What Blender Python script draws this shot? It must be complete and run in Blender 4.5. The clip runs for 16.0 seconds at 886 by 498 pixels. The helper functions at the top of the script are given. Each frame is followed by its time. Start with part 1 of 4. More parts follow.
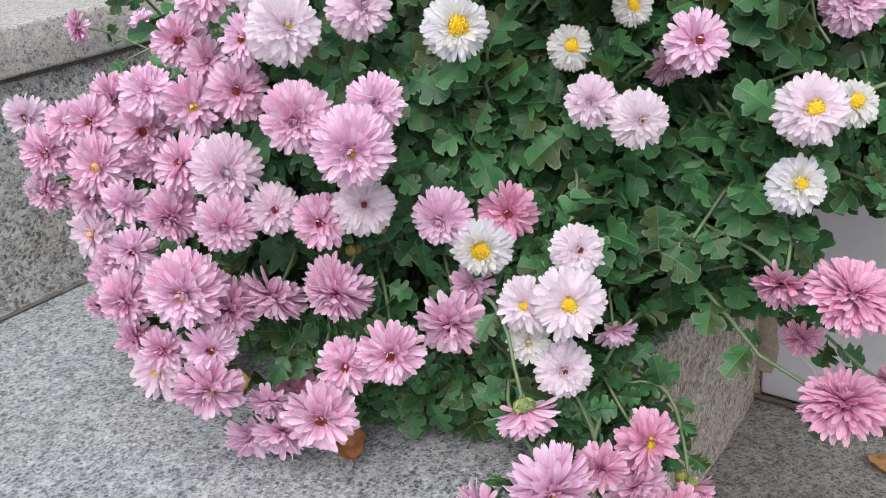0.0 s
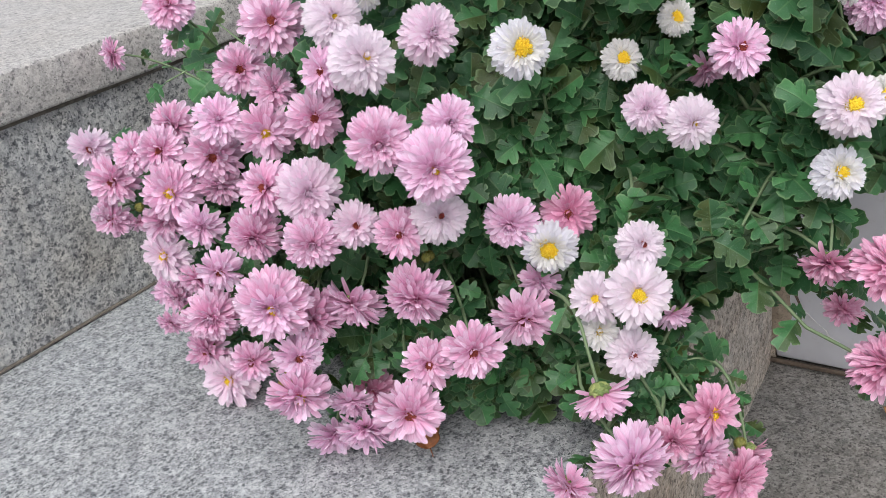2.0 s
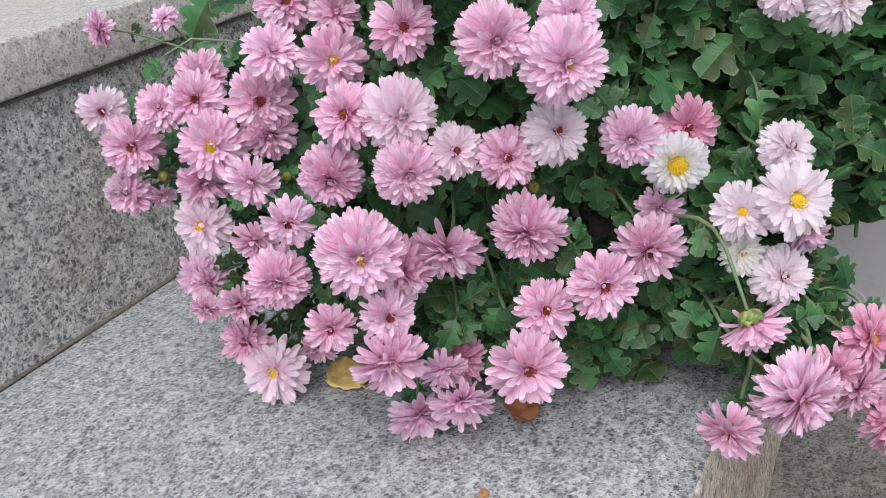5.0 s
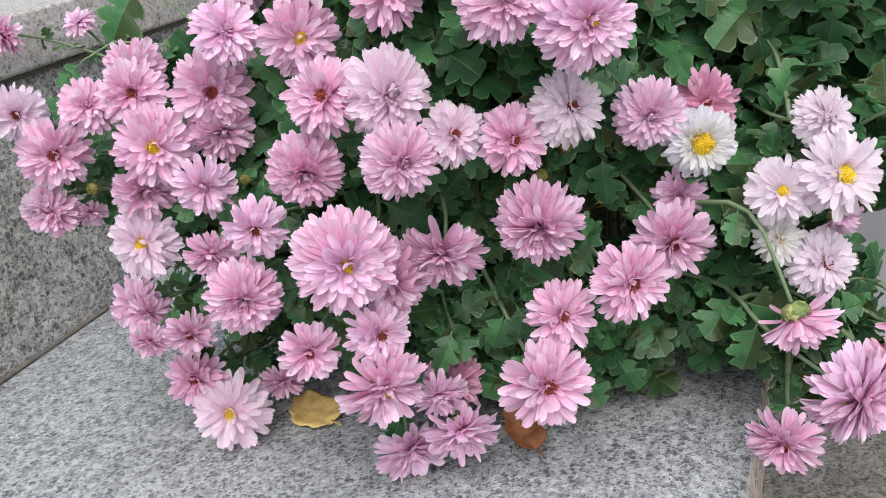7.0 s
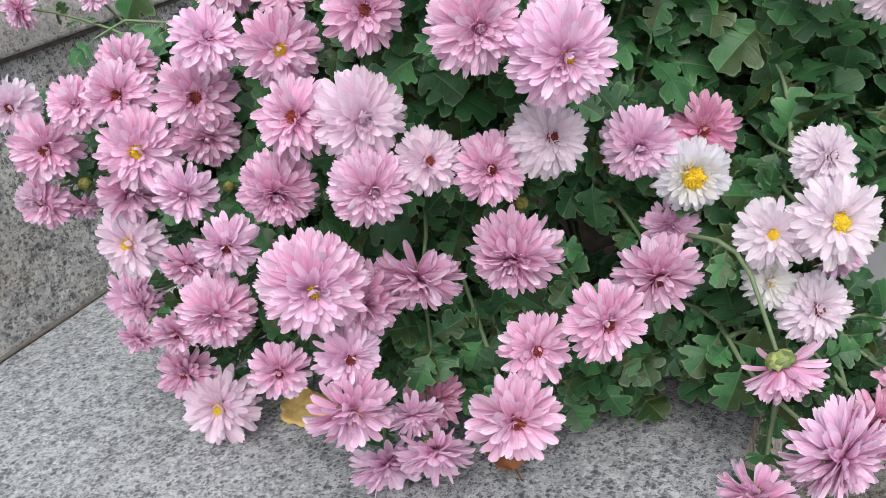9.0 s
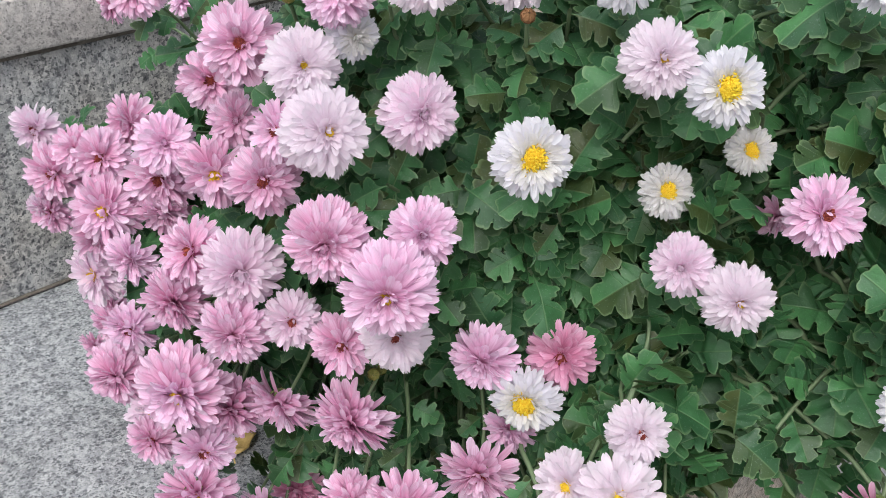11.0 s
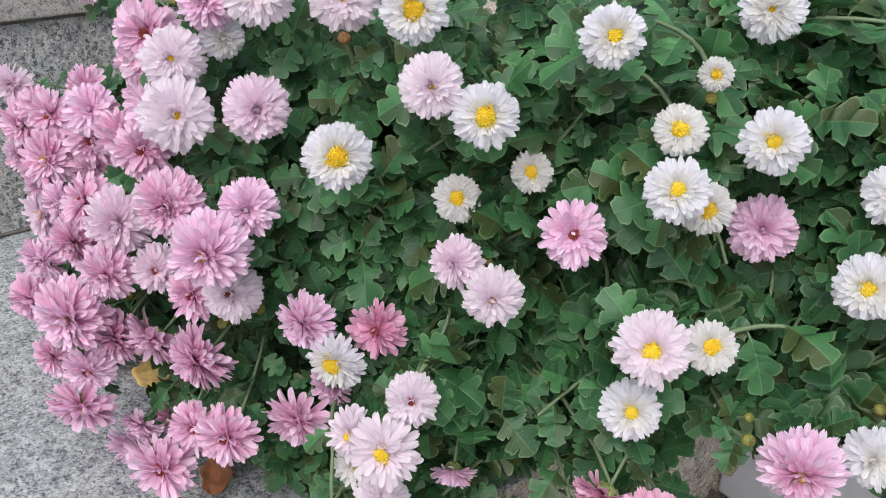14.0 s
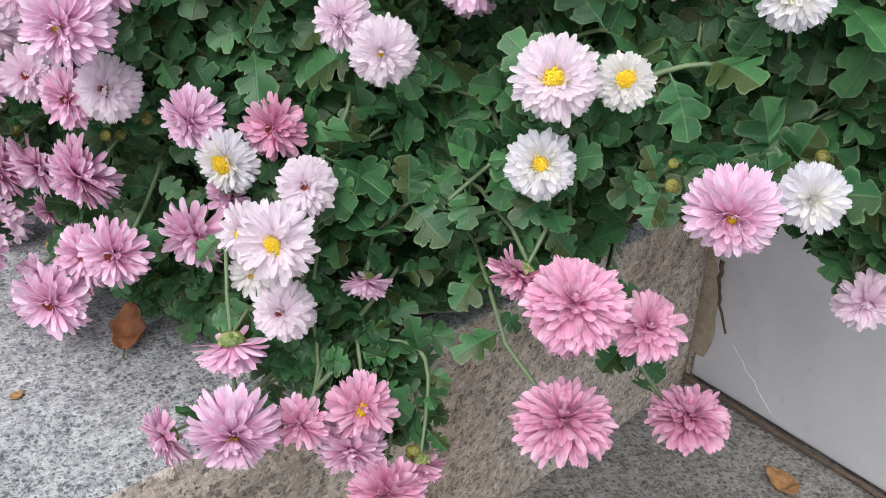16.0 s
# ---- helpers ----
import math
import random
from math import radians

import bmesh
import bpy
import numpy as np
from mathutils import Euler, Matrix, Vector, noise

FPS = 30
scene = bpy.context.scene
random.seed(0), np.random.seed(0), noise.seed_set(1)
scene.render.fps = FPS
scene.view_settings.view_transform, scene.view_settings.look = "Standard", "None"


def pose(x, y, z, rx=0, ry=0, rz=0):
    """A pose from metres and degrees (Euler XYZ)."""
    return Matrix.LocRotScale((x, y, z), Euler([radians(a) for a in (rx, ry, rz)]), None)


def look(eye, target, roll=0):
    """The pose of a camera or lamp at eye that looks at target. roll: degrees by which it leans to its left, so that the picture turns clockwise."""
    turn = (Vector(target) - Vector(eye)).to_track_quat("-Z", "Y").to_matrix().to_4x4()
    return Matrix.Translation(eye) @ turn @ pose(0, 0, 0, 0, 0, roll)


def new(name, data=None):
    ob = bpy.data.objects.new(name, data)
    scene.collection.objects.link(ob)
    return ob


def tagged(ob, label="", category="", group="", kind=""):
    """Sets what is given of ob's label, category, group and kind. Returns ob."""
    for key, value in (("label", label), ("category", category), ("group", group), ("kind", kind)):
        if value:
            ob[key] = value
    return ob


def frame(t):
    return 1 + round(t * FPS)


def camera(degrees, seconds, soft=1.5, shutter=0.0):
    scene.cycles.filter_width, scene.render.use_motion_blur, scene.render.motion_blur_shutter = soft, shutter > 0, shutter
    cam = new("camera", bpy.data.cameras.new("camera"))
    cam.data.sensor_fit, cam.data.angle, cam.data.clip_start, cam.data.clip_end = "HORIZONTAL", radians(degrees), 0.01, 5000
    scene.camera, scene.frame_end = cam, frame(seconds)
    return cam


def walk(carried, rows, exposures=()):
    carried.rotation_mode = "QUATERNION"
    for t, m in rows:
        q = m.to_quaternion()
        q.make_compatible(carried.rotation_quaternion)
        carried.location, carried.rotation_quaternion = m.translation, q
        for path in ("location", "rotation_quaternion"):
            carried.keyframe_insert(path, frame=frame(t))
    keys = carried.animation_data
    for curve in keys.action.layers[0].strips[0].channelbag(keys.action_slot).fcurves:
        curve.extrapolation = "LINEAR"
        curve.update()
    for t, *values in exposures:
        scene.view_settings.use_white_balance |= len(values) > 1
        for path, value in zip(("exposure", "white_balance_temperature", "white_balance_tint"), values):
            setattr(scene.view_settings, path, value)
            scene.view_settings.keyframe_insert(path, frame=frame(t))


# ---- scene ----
cam = camera(52.4, 16.0, 0.5)
PATH = [
    (0, (0.631, -0.19, 0.277), (-0.577, 1.179, -0.54), -6.8),
    (0.5, (0.615, -0.197, 0.291), (-0.588, 1.174, -0.531), -7.4),
    (1, (0.601, -0.212, 0.304), (-0.588, 1.165, -0.527), -8.2),
    (1.5, (0.601, -0.228, 0.302), (-0.573, 1.157, -0.538), -9.1),
    (2, (0.614, -0.234, 0.306), (-0.543, 1.15, -0.557), -10.1),
    (2.5, (0.625, -0.237, 0.312), (-0.522, 1.133, -0.585), -11.3),
    (3, (0.625, -0.229, 0.306), (-0.521, 1.127, -0.614), -12.4),
    (3.5, (0.623, -0.232, 0.308), (-0.52, 1.113, -0.633), -13.1),
    (4, (0.619, -0.232, 0.281), (-0.53, 1.122, -0.639), -13.2),
    (4.5, (0.578, -0.25, 0.263), (-0.539, 1.182, -0.575), -12.7),
    (4.7, (0.552, -0.258, 0.258), (-0.527, 1.216, -0.557), -12.2),
    (6.8, (0.464, -0.238, 0.223), (-0.377, 1.416, -0.524), -11.5),
    (7, (0.465, -0.236, 0.223), (-0.376, 1.417, -0.526), -11.6),
    (7.5, (0.466, -0.235, 0.219), (-0.379, 1.393, -0.577), -12.3),
    (8, (0.473, -0.229, 0.23), (-0.388, 1.376, -0.597), -12.6),
    (8.2, (0.475, -0.227, 0.234), (-0.396, 1.366, -0.603), -12.7),
    (10.3, (0.525, -0.143, 0.274), (-0.625, 1.235, -0.608), -4.4),
    (10.5, (0.534, -0.136, 0.292), (-0.638, 1.204, -0.619), -3.4),
    (11, (0.572, -0.124, 0.326), (-0.647, 1.13, -0.646), -0.5),
    (11.5, (0.597, -0.112, 0.348), (-0.675, 1.067, -0.647), 1.4),
    (12, (0.613, -0.105, 0.356), (-0.7, 1.03, -0.639), 2.4),
    (12.5, (0.631, -0.092, 0.356), (-0.706, 1.018, -0.634), 3.1),
    (13, (0.647, -0.089, 0.355), (-0.699, 1.018, -0.626), 3.8),
    (13.5, (0.668, -0.083, 0.355), (-0.676, 1.025, -0.627), 3.9),
    (14, (0.677, -0.081, 0.353), (-0.664, 1.023, -0.637), 3.7),
    (14.5, (0.687, -0.082, 0.348), (-0.657, 1.023, -0.638), 3.8),
    (15, (0.71, -0.065, 0.318), (-0.634, 1.043, -0.664), 3.2),
    (15.5, (0.709, -0.056, 0.297), (-0.629, 1.045, -0.702), 2.1),
    (16, (0.707, -0.054, 0.269), (-0.615, 1.042, -0.755), 1.1),
]
walk(cam, [(t, look(eye, target, roll)) for t, eye, target, roll in PATH],
     [(0.0, 0.37), (4.5, 0.33), (7.0, 0.42), (8.0, 0.40), (10.5, 0.36), (12.5, 0.24), (14.5, 0.29), (16.0, 0.43)])

# ---- world and light: overcast daylight in open shade ----
world = bpy.data.worlds.new("overcast_sky")
scene.world = world
world.use_nodes = True
wn, wl = world.node_tree.nodes, world.node_tree.links
sky = wn.new("ShaderNodeTexSky")
sky.sky_type, sky.sun_disc = "NISHITA", False
sky.sun_elevation, sky.sun_rotation = radians(50), radians(150)
sky.air_density, sky.dust_density, sky.ozone_density = 1.0, 4.0, 1.0
soften = wn.new("ShaderNodeHueSaturation")
soften.inputs["Saturation"].default_value = 0.42
wl.new(sky.outputs[0], soften.inputs["Color"])
wl.new(soften.outputs[0], wn["Background"].inputs[0])
wn["Background"].inputs[1].default_value = 0.15

sun = new("sun", bpy.data.lights.new("sun", "SUN"))
sun.data.energy, sun.data.angle, sun.data.color = 1.45, radians(60), (0.95, 0.975, 0.985)
sun.matrix_world = look((0.7, -1.15, 2.85), (0, 0, 0))


# ---- materials ----
class Nodes:
    """A short hand for building a node material."""

    def __init__(self, name, rough=0.6):
        self.mat = bpy.data.materials.new(name)
        self.mat.use_nodes = True
        self.tree = self.mat.node_tree
        self.bsdf = self.tree.nodes["Principled BSDF"]
        self.bsdf.inputs["Roughness"].default_value = rough

    def add(self, kind, ins=(), **props):
        n = self.tree.nodes.new(kind)
        if "data_type" in props:
            n.data_type = props["data_type"]
        if "blend_type" in props:
            n.blend_type = props["blend_type"]
        if "operation" in props:
            n.operation = props["operation"]
        if "feature" in props:
            n.feature = props["feature"]
        if "uv_map" in props:
            n.uv_map = props["uv_map"]
        for key, value in dict(ins).items():
            if isinstance(value, bpy.types.NodeSocket):
                self.tree.links.new(value, n.inputs[key])
            else:
                n.inputs[key].default_value = value
        return n

    def noise(self, vec, scale, detail=3.0, rough=0.55):
        return self.add("ShaderNodeTexNoise", {"Vector": vec, "Scale": scale, "Detail": detail, "Roughness": rough}).outputs[0]

    def ramp(self, fac, *stops):
        n = self.add("ShaderNodeValToRGB", {"Fac": fac})
        r = n.color_ramp
        while len(r.elements) < len(stops):
            r.elements.new(0.5)
        for e, (pos, col) in zip(r.elements, stops):
            e.position, e.color = pos, (*col, 1) if len(col) == 3 else col
        return n.outputs[0]

    def mix(self, fac, a, b, blend="MIX"):
        n = self.add("ShaderNodeMix", data_type="RGBA", blend_type=blend)
        for sock, value in ((n.inputs[0], fac), (n.inputs[6], a), (n.inputs[7], b)):
            if isinstance(value, bpy.types.NodeSocket):
                self.tree.links.new(value, sock)
            else:
                sock.default_value = (*value, 1) if isinstance(value, tuple) and len(value) == 3 else value
        return n.outputs[2]

    def math(self, op, a, b=0.5, c=0.5):
        n = self.add("ShaderNodeMath", operation=op)
        for sock, value in zip(n.inputs, (a, b, c)):
            if isinstance(value, bpy.types.NodeSocket):
                self.tree.links.new(value, sock)
            else:
                sock.default_value = value
        return n.outputs[0]

    def colour(self, sock):
        self.tree.links.new(sock, self.bsdf.inputs["Base Color"])

    def bump(self, height, strength, distance):
        b = self.add("ShaderNodeBump", {"Height": height, "Strength": strength, "Distance": distance})
        self.tree.links.new(b.outputs[0], self.bsdf.inputs["Normal"])

    def where(self):
        return self.add("ShaderNodeNewGeometry").outputs["Position"]


def granite(name, dark, mid, light, stain, grain, stained, rough=0.75, relief=0.0006, mica=0.5, patches=0.5, flocks=0.5):
    """Granite: broken, interlocking grains at two sizes, dark mica gathered in clusters, a fine gritty break of the surface, and weather stains."""
    m = Nodes(name, rough)
    at = m.where()
    drift = m.add("ShaderNodeTexNoise", {"Vector": at, "Scale": grain * 1.6, "Detail": 2.0, "Roughness": 0.6}).outputs["Color"]
    drift = m.add("ShaderNodeVectorMath", {0: drift, 1: (0.5, 0.5, 0.5)}, operation="SUBTRACT").outputs[0]
    bent = m.add("ShaderNodeVectorMath", {0: drift, 1: (1.3 / grain,) * 3, 2: at}, operation="MULTIPLY_ADD").outputs[0]

    def cells(scale):
        v = m.add("ShaderNodeTexVoronoi", {"Vector": bent, "Scale": scale, "Randomness": 1.0})
        c = m.add("ShaderNodeSeparateColor", {0: v.outputs["Color"]})
        return v.outputs["Distance"], c.outputs[0], c.outputs[1]

    def blots(grid, reach, chance):
        """Separate ragged specks in a share of the cells."""
        return m.math("MULTIPLY", m.ramp(grid[0], (reach - 0.14, (1, 1, 1)), (reach + 0.07, (0, 0, 0))), m.math("LESS_THAN", grid[2], chance))

    wide, mean, tiny = cells(grain * 0.62), cells(grain), cells(grain * 2.2)
    deep = tuple(0.62 * v for v in mid)
    pale = tuple(min(0.84, 1.25 * v) for v in light)
    a = m.ramp(mean[1], (0.05, deep), (0.30, mid), (0.62, light), (0.95, pale))
    b = m.ramp(tiny[1], (0.04, tuple(0.7 * v for v in deep)), (0.25, mid), (0.75, light), (0.97, pale))
    base = m.mix(0.55, a, b)
    flock = m.ramp(m.noise(at, grain * 0.22, 4.0, 0.7), (0.42, (0, 0, 0)), (0.62, (1, 1, 1)))
    likely = m.math("MULTIPLY", m.math("ADD", m.math("MULTIPLY", flock, flocks), 1.0 - 0.6 * flocks), mica)
    base = m.mix(m.math("MULTIPLY", blots(wide, 0.40, m.math("MULTIPLY", likely, 0.75)), 0.52), base, dark)
    base = m.mix(m.math("MULTIPLY", blots(mean, 0.46, likely), 0.70), base, dark)
    base = m.mix(m.math("MULTIPLY", blots(tiny, 0.50, likely), 0.75), base, tuple(0.6 * v for v in dark))
    fine = m.noise(at, grain * 3.6, 3.0, 0.7)
    base = m.mix(0.55, base, m.ramp(fine, (0.34, (0.35, 0.35, 0.36)), (0.46, (0.95, 0.95, 0.95)), (0.60, (1.0, 1.0, 1.0))), "MULTIPLY")
    cloud = m.noise(at, grain * 0.28, 5.0, 0.7)
    base = m.mix(0.75, base, m.ramp(cloud, (0.34, (0.55, 0.56, 0.58)), (0.50, (0.88, 0.88, 0.88)), (0.64, (1.0, 1.0, 1.0))), "MULTIPLY")
    broad = m.noise(at, 9.0, 5.0, 0.6)
    patch = m.noise(at, 38.0, 4.0, 0.65)
    base = m.mix(m.math("MULTIPLY", m.ramp(broad, (0.42, (0, 0, 0)), (0.66, (1, 1, 1))), stained), base, stain, "MULTIPLY")
    base = m.mix(m.math("MULTIPLY", m.ramp(patch, (0.45, (0, 0, 0)), (0.70, (1, 1, 1))), stained * patches), base, tuple(0.92 * v for v in stain), "MULTIPLY")
    m.colour(base)
    m.bump(m.math("ADD", m.math("ADD", m.noise(at, grain * 0.8, 4.0, 0.7), m.math("MULTIPLY", fine, 0.5)), m.math("MULTIPLY", m.noise(at, 60.0, 3.0), 1.2)), 0.7, relief)
    return m.mat


G_TREAD = granite("granite_tread", (0.045, 0.052, 0.066), (0.32, 0.338, 0.358), (0.51, 0.528, 0.54), (0.86, 0.85, 0.83), 380, 0.5, 0.75, 0.0009, 0.40, 0.5, 1.0)
G_RISER = granite("granite_riser", (0.050, 0.058, 0.074), (0.38, 0.39, 0.40), (0.54, 0.545, 0.54), (0.83, 0.76, 0.67), 260, 0.6, 0.85, 0.0010, 0.42, 0.4, 0.6)
G_CAP = granite("granite_cap", (0.09, 0.088, 0.092), (0.45, 0.43, 0.415), (0.53, 0.51, 0.49), (0.90, 0.86, 0.80), 400, 0.4, 0.7, 0.0005, 0.11, 0.3, 0.3)
G_EDGE = granite("granite_beige_riser", (0.13, 0.11, 0.10), (0.48, 0.435, 0.385), (0.66, 0.605, 0.545), (0.80, 0.71, 0.63), 230, 0.7, 0.9, 0.0024, 0.16, 0.8, 0.8)
G_GROUND = granite("granite_ground", (0.055, 0.052, 0.050), (0.235, 0.225, 0.212), (0.34, 0.33, 0.315), (0.80, 0.75, 0.70), 300, 0.6, 0.85, 0.0008, 0.30, 0.5, 0.6)


def panel_stone():
    m = Nodes("pale_grey_marble", 0.42)
    at = m.where()
    cloud = m.noise(at, 14.0, 4.0, 0.6)
    c = m.ramp(cloud, (0.3, (0.50, 0.505, 0.555)), (0.7, (0.61, 0.615, 0.665)))
    dirt = m.noise(at, 70.0, 4.0, 0.75)
    c = m.mix(m.math("MULTIPLY", m.ramp(dirt, (0.60, (0, 0, 0)), (0.72, (1, 1, 1))), 0.35), c, (0.36, 0.33, 0.30))
    m.colour(c)
    m.bump(m.noise(at, 160.0, 3.0), 0.2, 0.0004)
    return m.mat


def earthy(name, a, b, scale, rough=0.95, relief=0.002):
    m = Nodes(name, rough)
    at = m.where()
    c = m.ramp(m.noise(at, scale, 5.0, 0.7), (0.3, a), (0.7, b))
    c = m.mix(m.ramp(m.noise(at, scale * 4, 3.0, 0.7), (0.5, (0, 0, 0)), (0.8, (1, 1, 1))), c, tuple(0.4 * v for v in a))
    m.colour(c)
    m.bump(m.noise(at, scale * 1.5, 5.0, 0.7), 0.8, relief)
    return m.mat


M_PANEL = panel_stone()
M_VEIN = earthy("white_filler", (0.66, 0.66, 0.67), (0.75, 0.75, 0.76), 200, 0.6, 0.0003)
M_CRACK = earthy("dirty_crack", (0.07, 0.05, 0.04), (0.16, 0.12, 0.09), 160)
M_MORTAR = earthy("stained_mortar", (0.24, 0.19, 0.145), (0.40, 0.33, 0.26), 120)
M_JOINT = earthy("dark_joint", (0.09, 0.078, 0.066), (0.20, 0.175, 0.15), 150)
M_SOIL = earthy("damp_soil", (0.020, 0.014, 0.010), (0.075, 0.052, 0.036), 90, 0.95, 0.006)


def petal_material(name, base, mid, pale, thinness=0.34):
    """Soft matt petals: deep at the base, paler to the tip, each of its own tint, with fine length-wise veins; some light passes through."""
    m = Nodes(name, 0.6)
    uv = m.add("ShaderNodeUVMap", uv_map="uv").outputs[0]
    parts = m.add("ShaderNodeSeparateXYZ", {0: uv})
    u, v = parts.outputs[0], parts.outputs[1]
    island = m.add("ShaderNodeNewGeometry").outputs["Random Per Island"]
    whole = m.add("ShaderNodeObjectInfo").outputs["Random"]
    c = m.ramp(v, (0.04, base), (0.34, mid), (0.75, tuple(0.78 * a + 0.22 * q for a, q in zip(mid, pale))), (1.0, tuple(0.35 * a + 0.65 * q for a, q in zip(mid, pale))))
    share = m.math("ADD", m.math("MULTIPLY", m.ramp(island, (0.10, (0, 0, 0)), (0.62, (0.22, 0.22, 0.22)), (0.88, (1, 1, 1))), 0.66), m.math("MULTIPLY", whole, 0.20))
    c = m.mix(m.math("MINIMUM", m.math("MULTIPLY", share, m.ramp(v, (0.15, (0.25, 0.25, 0.25)), (0.5, (1, 1, 1)))), 0.9), c, pale)
    streak = m.add("ShaderNodeTexNoise", {"Vector": m.add("ShaderNodeCombineXYZ", {0: m.math("MULTIPLY", u, 8.0), 1: m.math("MULTIPLY", v, 1.2), 2: m.math("MULTIPLY", island, 40.0)}).outputs[0], "Scale": 1.0, "Detail": 2.0}).outputs[0]
    c = m.mix(m.math("MULTIPLY", m.ramp(streak, (0.44, (0, 0, 0)), (0.62, (1, 1, 1))), 0.24), c, base)
    m.colour(c)
    m.bsdf.inputs["Specular IOR Level"].default_value = 0.3
    m.bump(streak, 0.6, 0.0006)
    thin = m.add("ShaderNodeBsdfTranslucent", {"Color": c})
    both = m.add("ShaderNodeMixShader", {0: thinness, 1: m.bsdf.outputs[0], 2: thin.outputs[0]})
    m.tree.links.new(both.outputs[0], m.tree.nodes["Material Output"].inputs[0])
    return m.mat


PETALS = {
    "pink": petal_material("dusky_pink_petal", (0.56, 0.12, 0.30), (0.80, 0.39, 0.60), (0.91, 0.77, 0.91)),
    "rose": petal_material("rose_petal", (0.54, 0.10, 0.26), (0.74, 0.295, 0.48), (0.88, 0.63, 0.78)),
    "lilac": petal_material("lilac_pink_petal", (0.66, 0.26, 0.47), (0.86, 0.51, 0.72), (0.93, 0.80, 0.94)),
    "pale": petal_material("pale_pink_petal", (0.82, 0.50, 0.68), (0.90, 0.70, 0.83), (0.92, 0.85, 0.93), 0.46),
    "blush": petal_material("blush_white_petal", (0.88, 0.70, 0.81), (0.92, 0.82, 0.89), (0.93, 0.88, 0.94), 0.52),
    "white": petal_material("white_petal", (0.84, 0.82, 0.83), (0.88, 0.87, 0.92), (0.89, 0.88, 0.94), 0.50),
    "cream": petal_material("cream_white_petal", (0.86, 0.81, 0.60), (0.88, 0.87, 0.86), (0.89, 0.88, 0.92), 0.50),
}


def speckled(name, a, b, scale, rough=0.8):
    m = Nodes(name, rough)
    island = m.add("ShaderNodeNewGeometry").outputs["Random Per Island"]
    c = m.mix(island, a, b)
    c = m.mix(m.math("MULTIPLY", m.noise(m.where(), scale, 3.0), 0.3), c, tuple(0.6 * v for v in a))
    m.colour(c)
    return m.mat


M_DISC = {
    "yellow": speckled("golden_florets", (0.86, 0.53, 0.015), (0.92, 0.74, 0.06), 900),
    "disc": speckled("bright_golden_florets", (0.88, 0.58, 0.015), (0.93, 0.78, 0.08), 900),
    "red": speckled("red_brown_florets", (0.20, 0.025, 0.04), (0.48, 0.11, 0.05), 900),
    "closed": speckled("dull_rose_florets", (0.42, 0.16, 0.20), (0.55, 0.30, 0.22), 900),
}
M_BUD = speckled("bud_bracts", (0.20, 0.22, 0.05), (0.34, 0.30, 0.08), 500, 0.6)
M_DRYBUD = speckled("dried_bracts", (0.22, 0.10, 0.04), (0.36, 0.20, 0.09), 500, 0.8)
M_CALYX = speckled("pale_green_calyx", (0.10, 0.16, 0.04), (0.40, 0.43, 0.16), 300, 0.6)


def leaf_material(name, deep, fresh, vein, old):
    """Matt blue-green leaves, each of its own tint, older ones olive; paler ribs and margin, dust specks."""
    m = Nodes(name, 0.44)
    uv = m.add("ShaderNodeUVMap", uv_map="uv").outputs[0]
    u = m.add("ShaderNodeSeparateXYZ", {0: uv}).outputs[0]
    edge = m.add("ShaderNodeSeparateXYZ", {0: m.add("ShaderNodeUVMap", uv_map="rim").outputs[0]})
    rim, rib = edge.outputs[0], edge.outputs[1]
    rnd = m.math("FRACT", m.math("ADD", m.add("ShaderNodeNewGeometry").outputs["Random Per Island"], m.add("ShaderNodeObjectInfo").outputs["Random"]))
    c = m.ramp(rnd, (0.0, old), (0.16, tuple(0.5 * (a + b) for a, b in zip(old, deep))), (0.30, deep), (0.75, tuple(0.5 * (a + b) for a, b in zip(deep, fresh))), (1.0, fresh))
    blot = m.noise(m.where(), 150.0, 3.0, 0.6)
    c = m.mix(m.math("MULTIPLY", m.ramp(blot, (0.38, (0, 0, 0)), (0.68, (1, 1, 1))), 0.45), c, tuple(0.6 * a for a in deep))
    side = m.math("ABSOLUTE", m.math("SUBTRACT", u, 0.5))
    mid = m.ramp(side, (0.005, (1, 1, 1)), (0.020, (0, 0, 0)))
    ribs = m.math("MAXIMUM", mid, m.ramp(rib, (0.72, (0, 0, 0)), (0.98, (1, 1, 1))))
    c = m.mix(m.math("MULTIPLY", ribs, 0.32), c, vein)
    c = m.mix(m.math("MULTIPLY", m.ramp(rim, (0.86, (0, 0, 0)), (0.99, (1, 1, 1))), 0.60), c, vein)
    dust = m.noise(m.where(), 1300.0, 2.0, 0.6)
    c = m.mix(m.math("MULTIPLY", m.ramp(dust, (0.61, (0, 0, 0)), (0.70, (1, 1, 1))), 0.22), c, (0.24, 0.32, 0.27))
    m.colour(c)
    m.bsdf.inputs["Specular IOR Level"].default_value = 0.36
    quilt = m.noise(m.where(), 420.0, 2.0, 0.5)
    m.bump(m.math("SUBTRACT", m.math("ADD", m.math("MULTIPLY", blot, 0.6), m.math("MULTIPLY", quilt, 0.5)), m.math("MULTIPLY", ribs, 0.25)), 0.6, 0.0007)
    thin = m.add("ShaderNodeBsdfTranslucent", {"Color": m.mix(0.5, c, (0.10, 0.18, 0.02))})
    both = m.add("ShaderNodeMixShader", {0: 0.12, 1: m.bsdf.outputs[0], 2: thin.outputs[0]})
    m.tree.links.new(both.outputs[0], m.tree.nodes["Material Output"].inputs[0])
    return m.mat


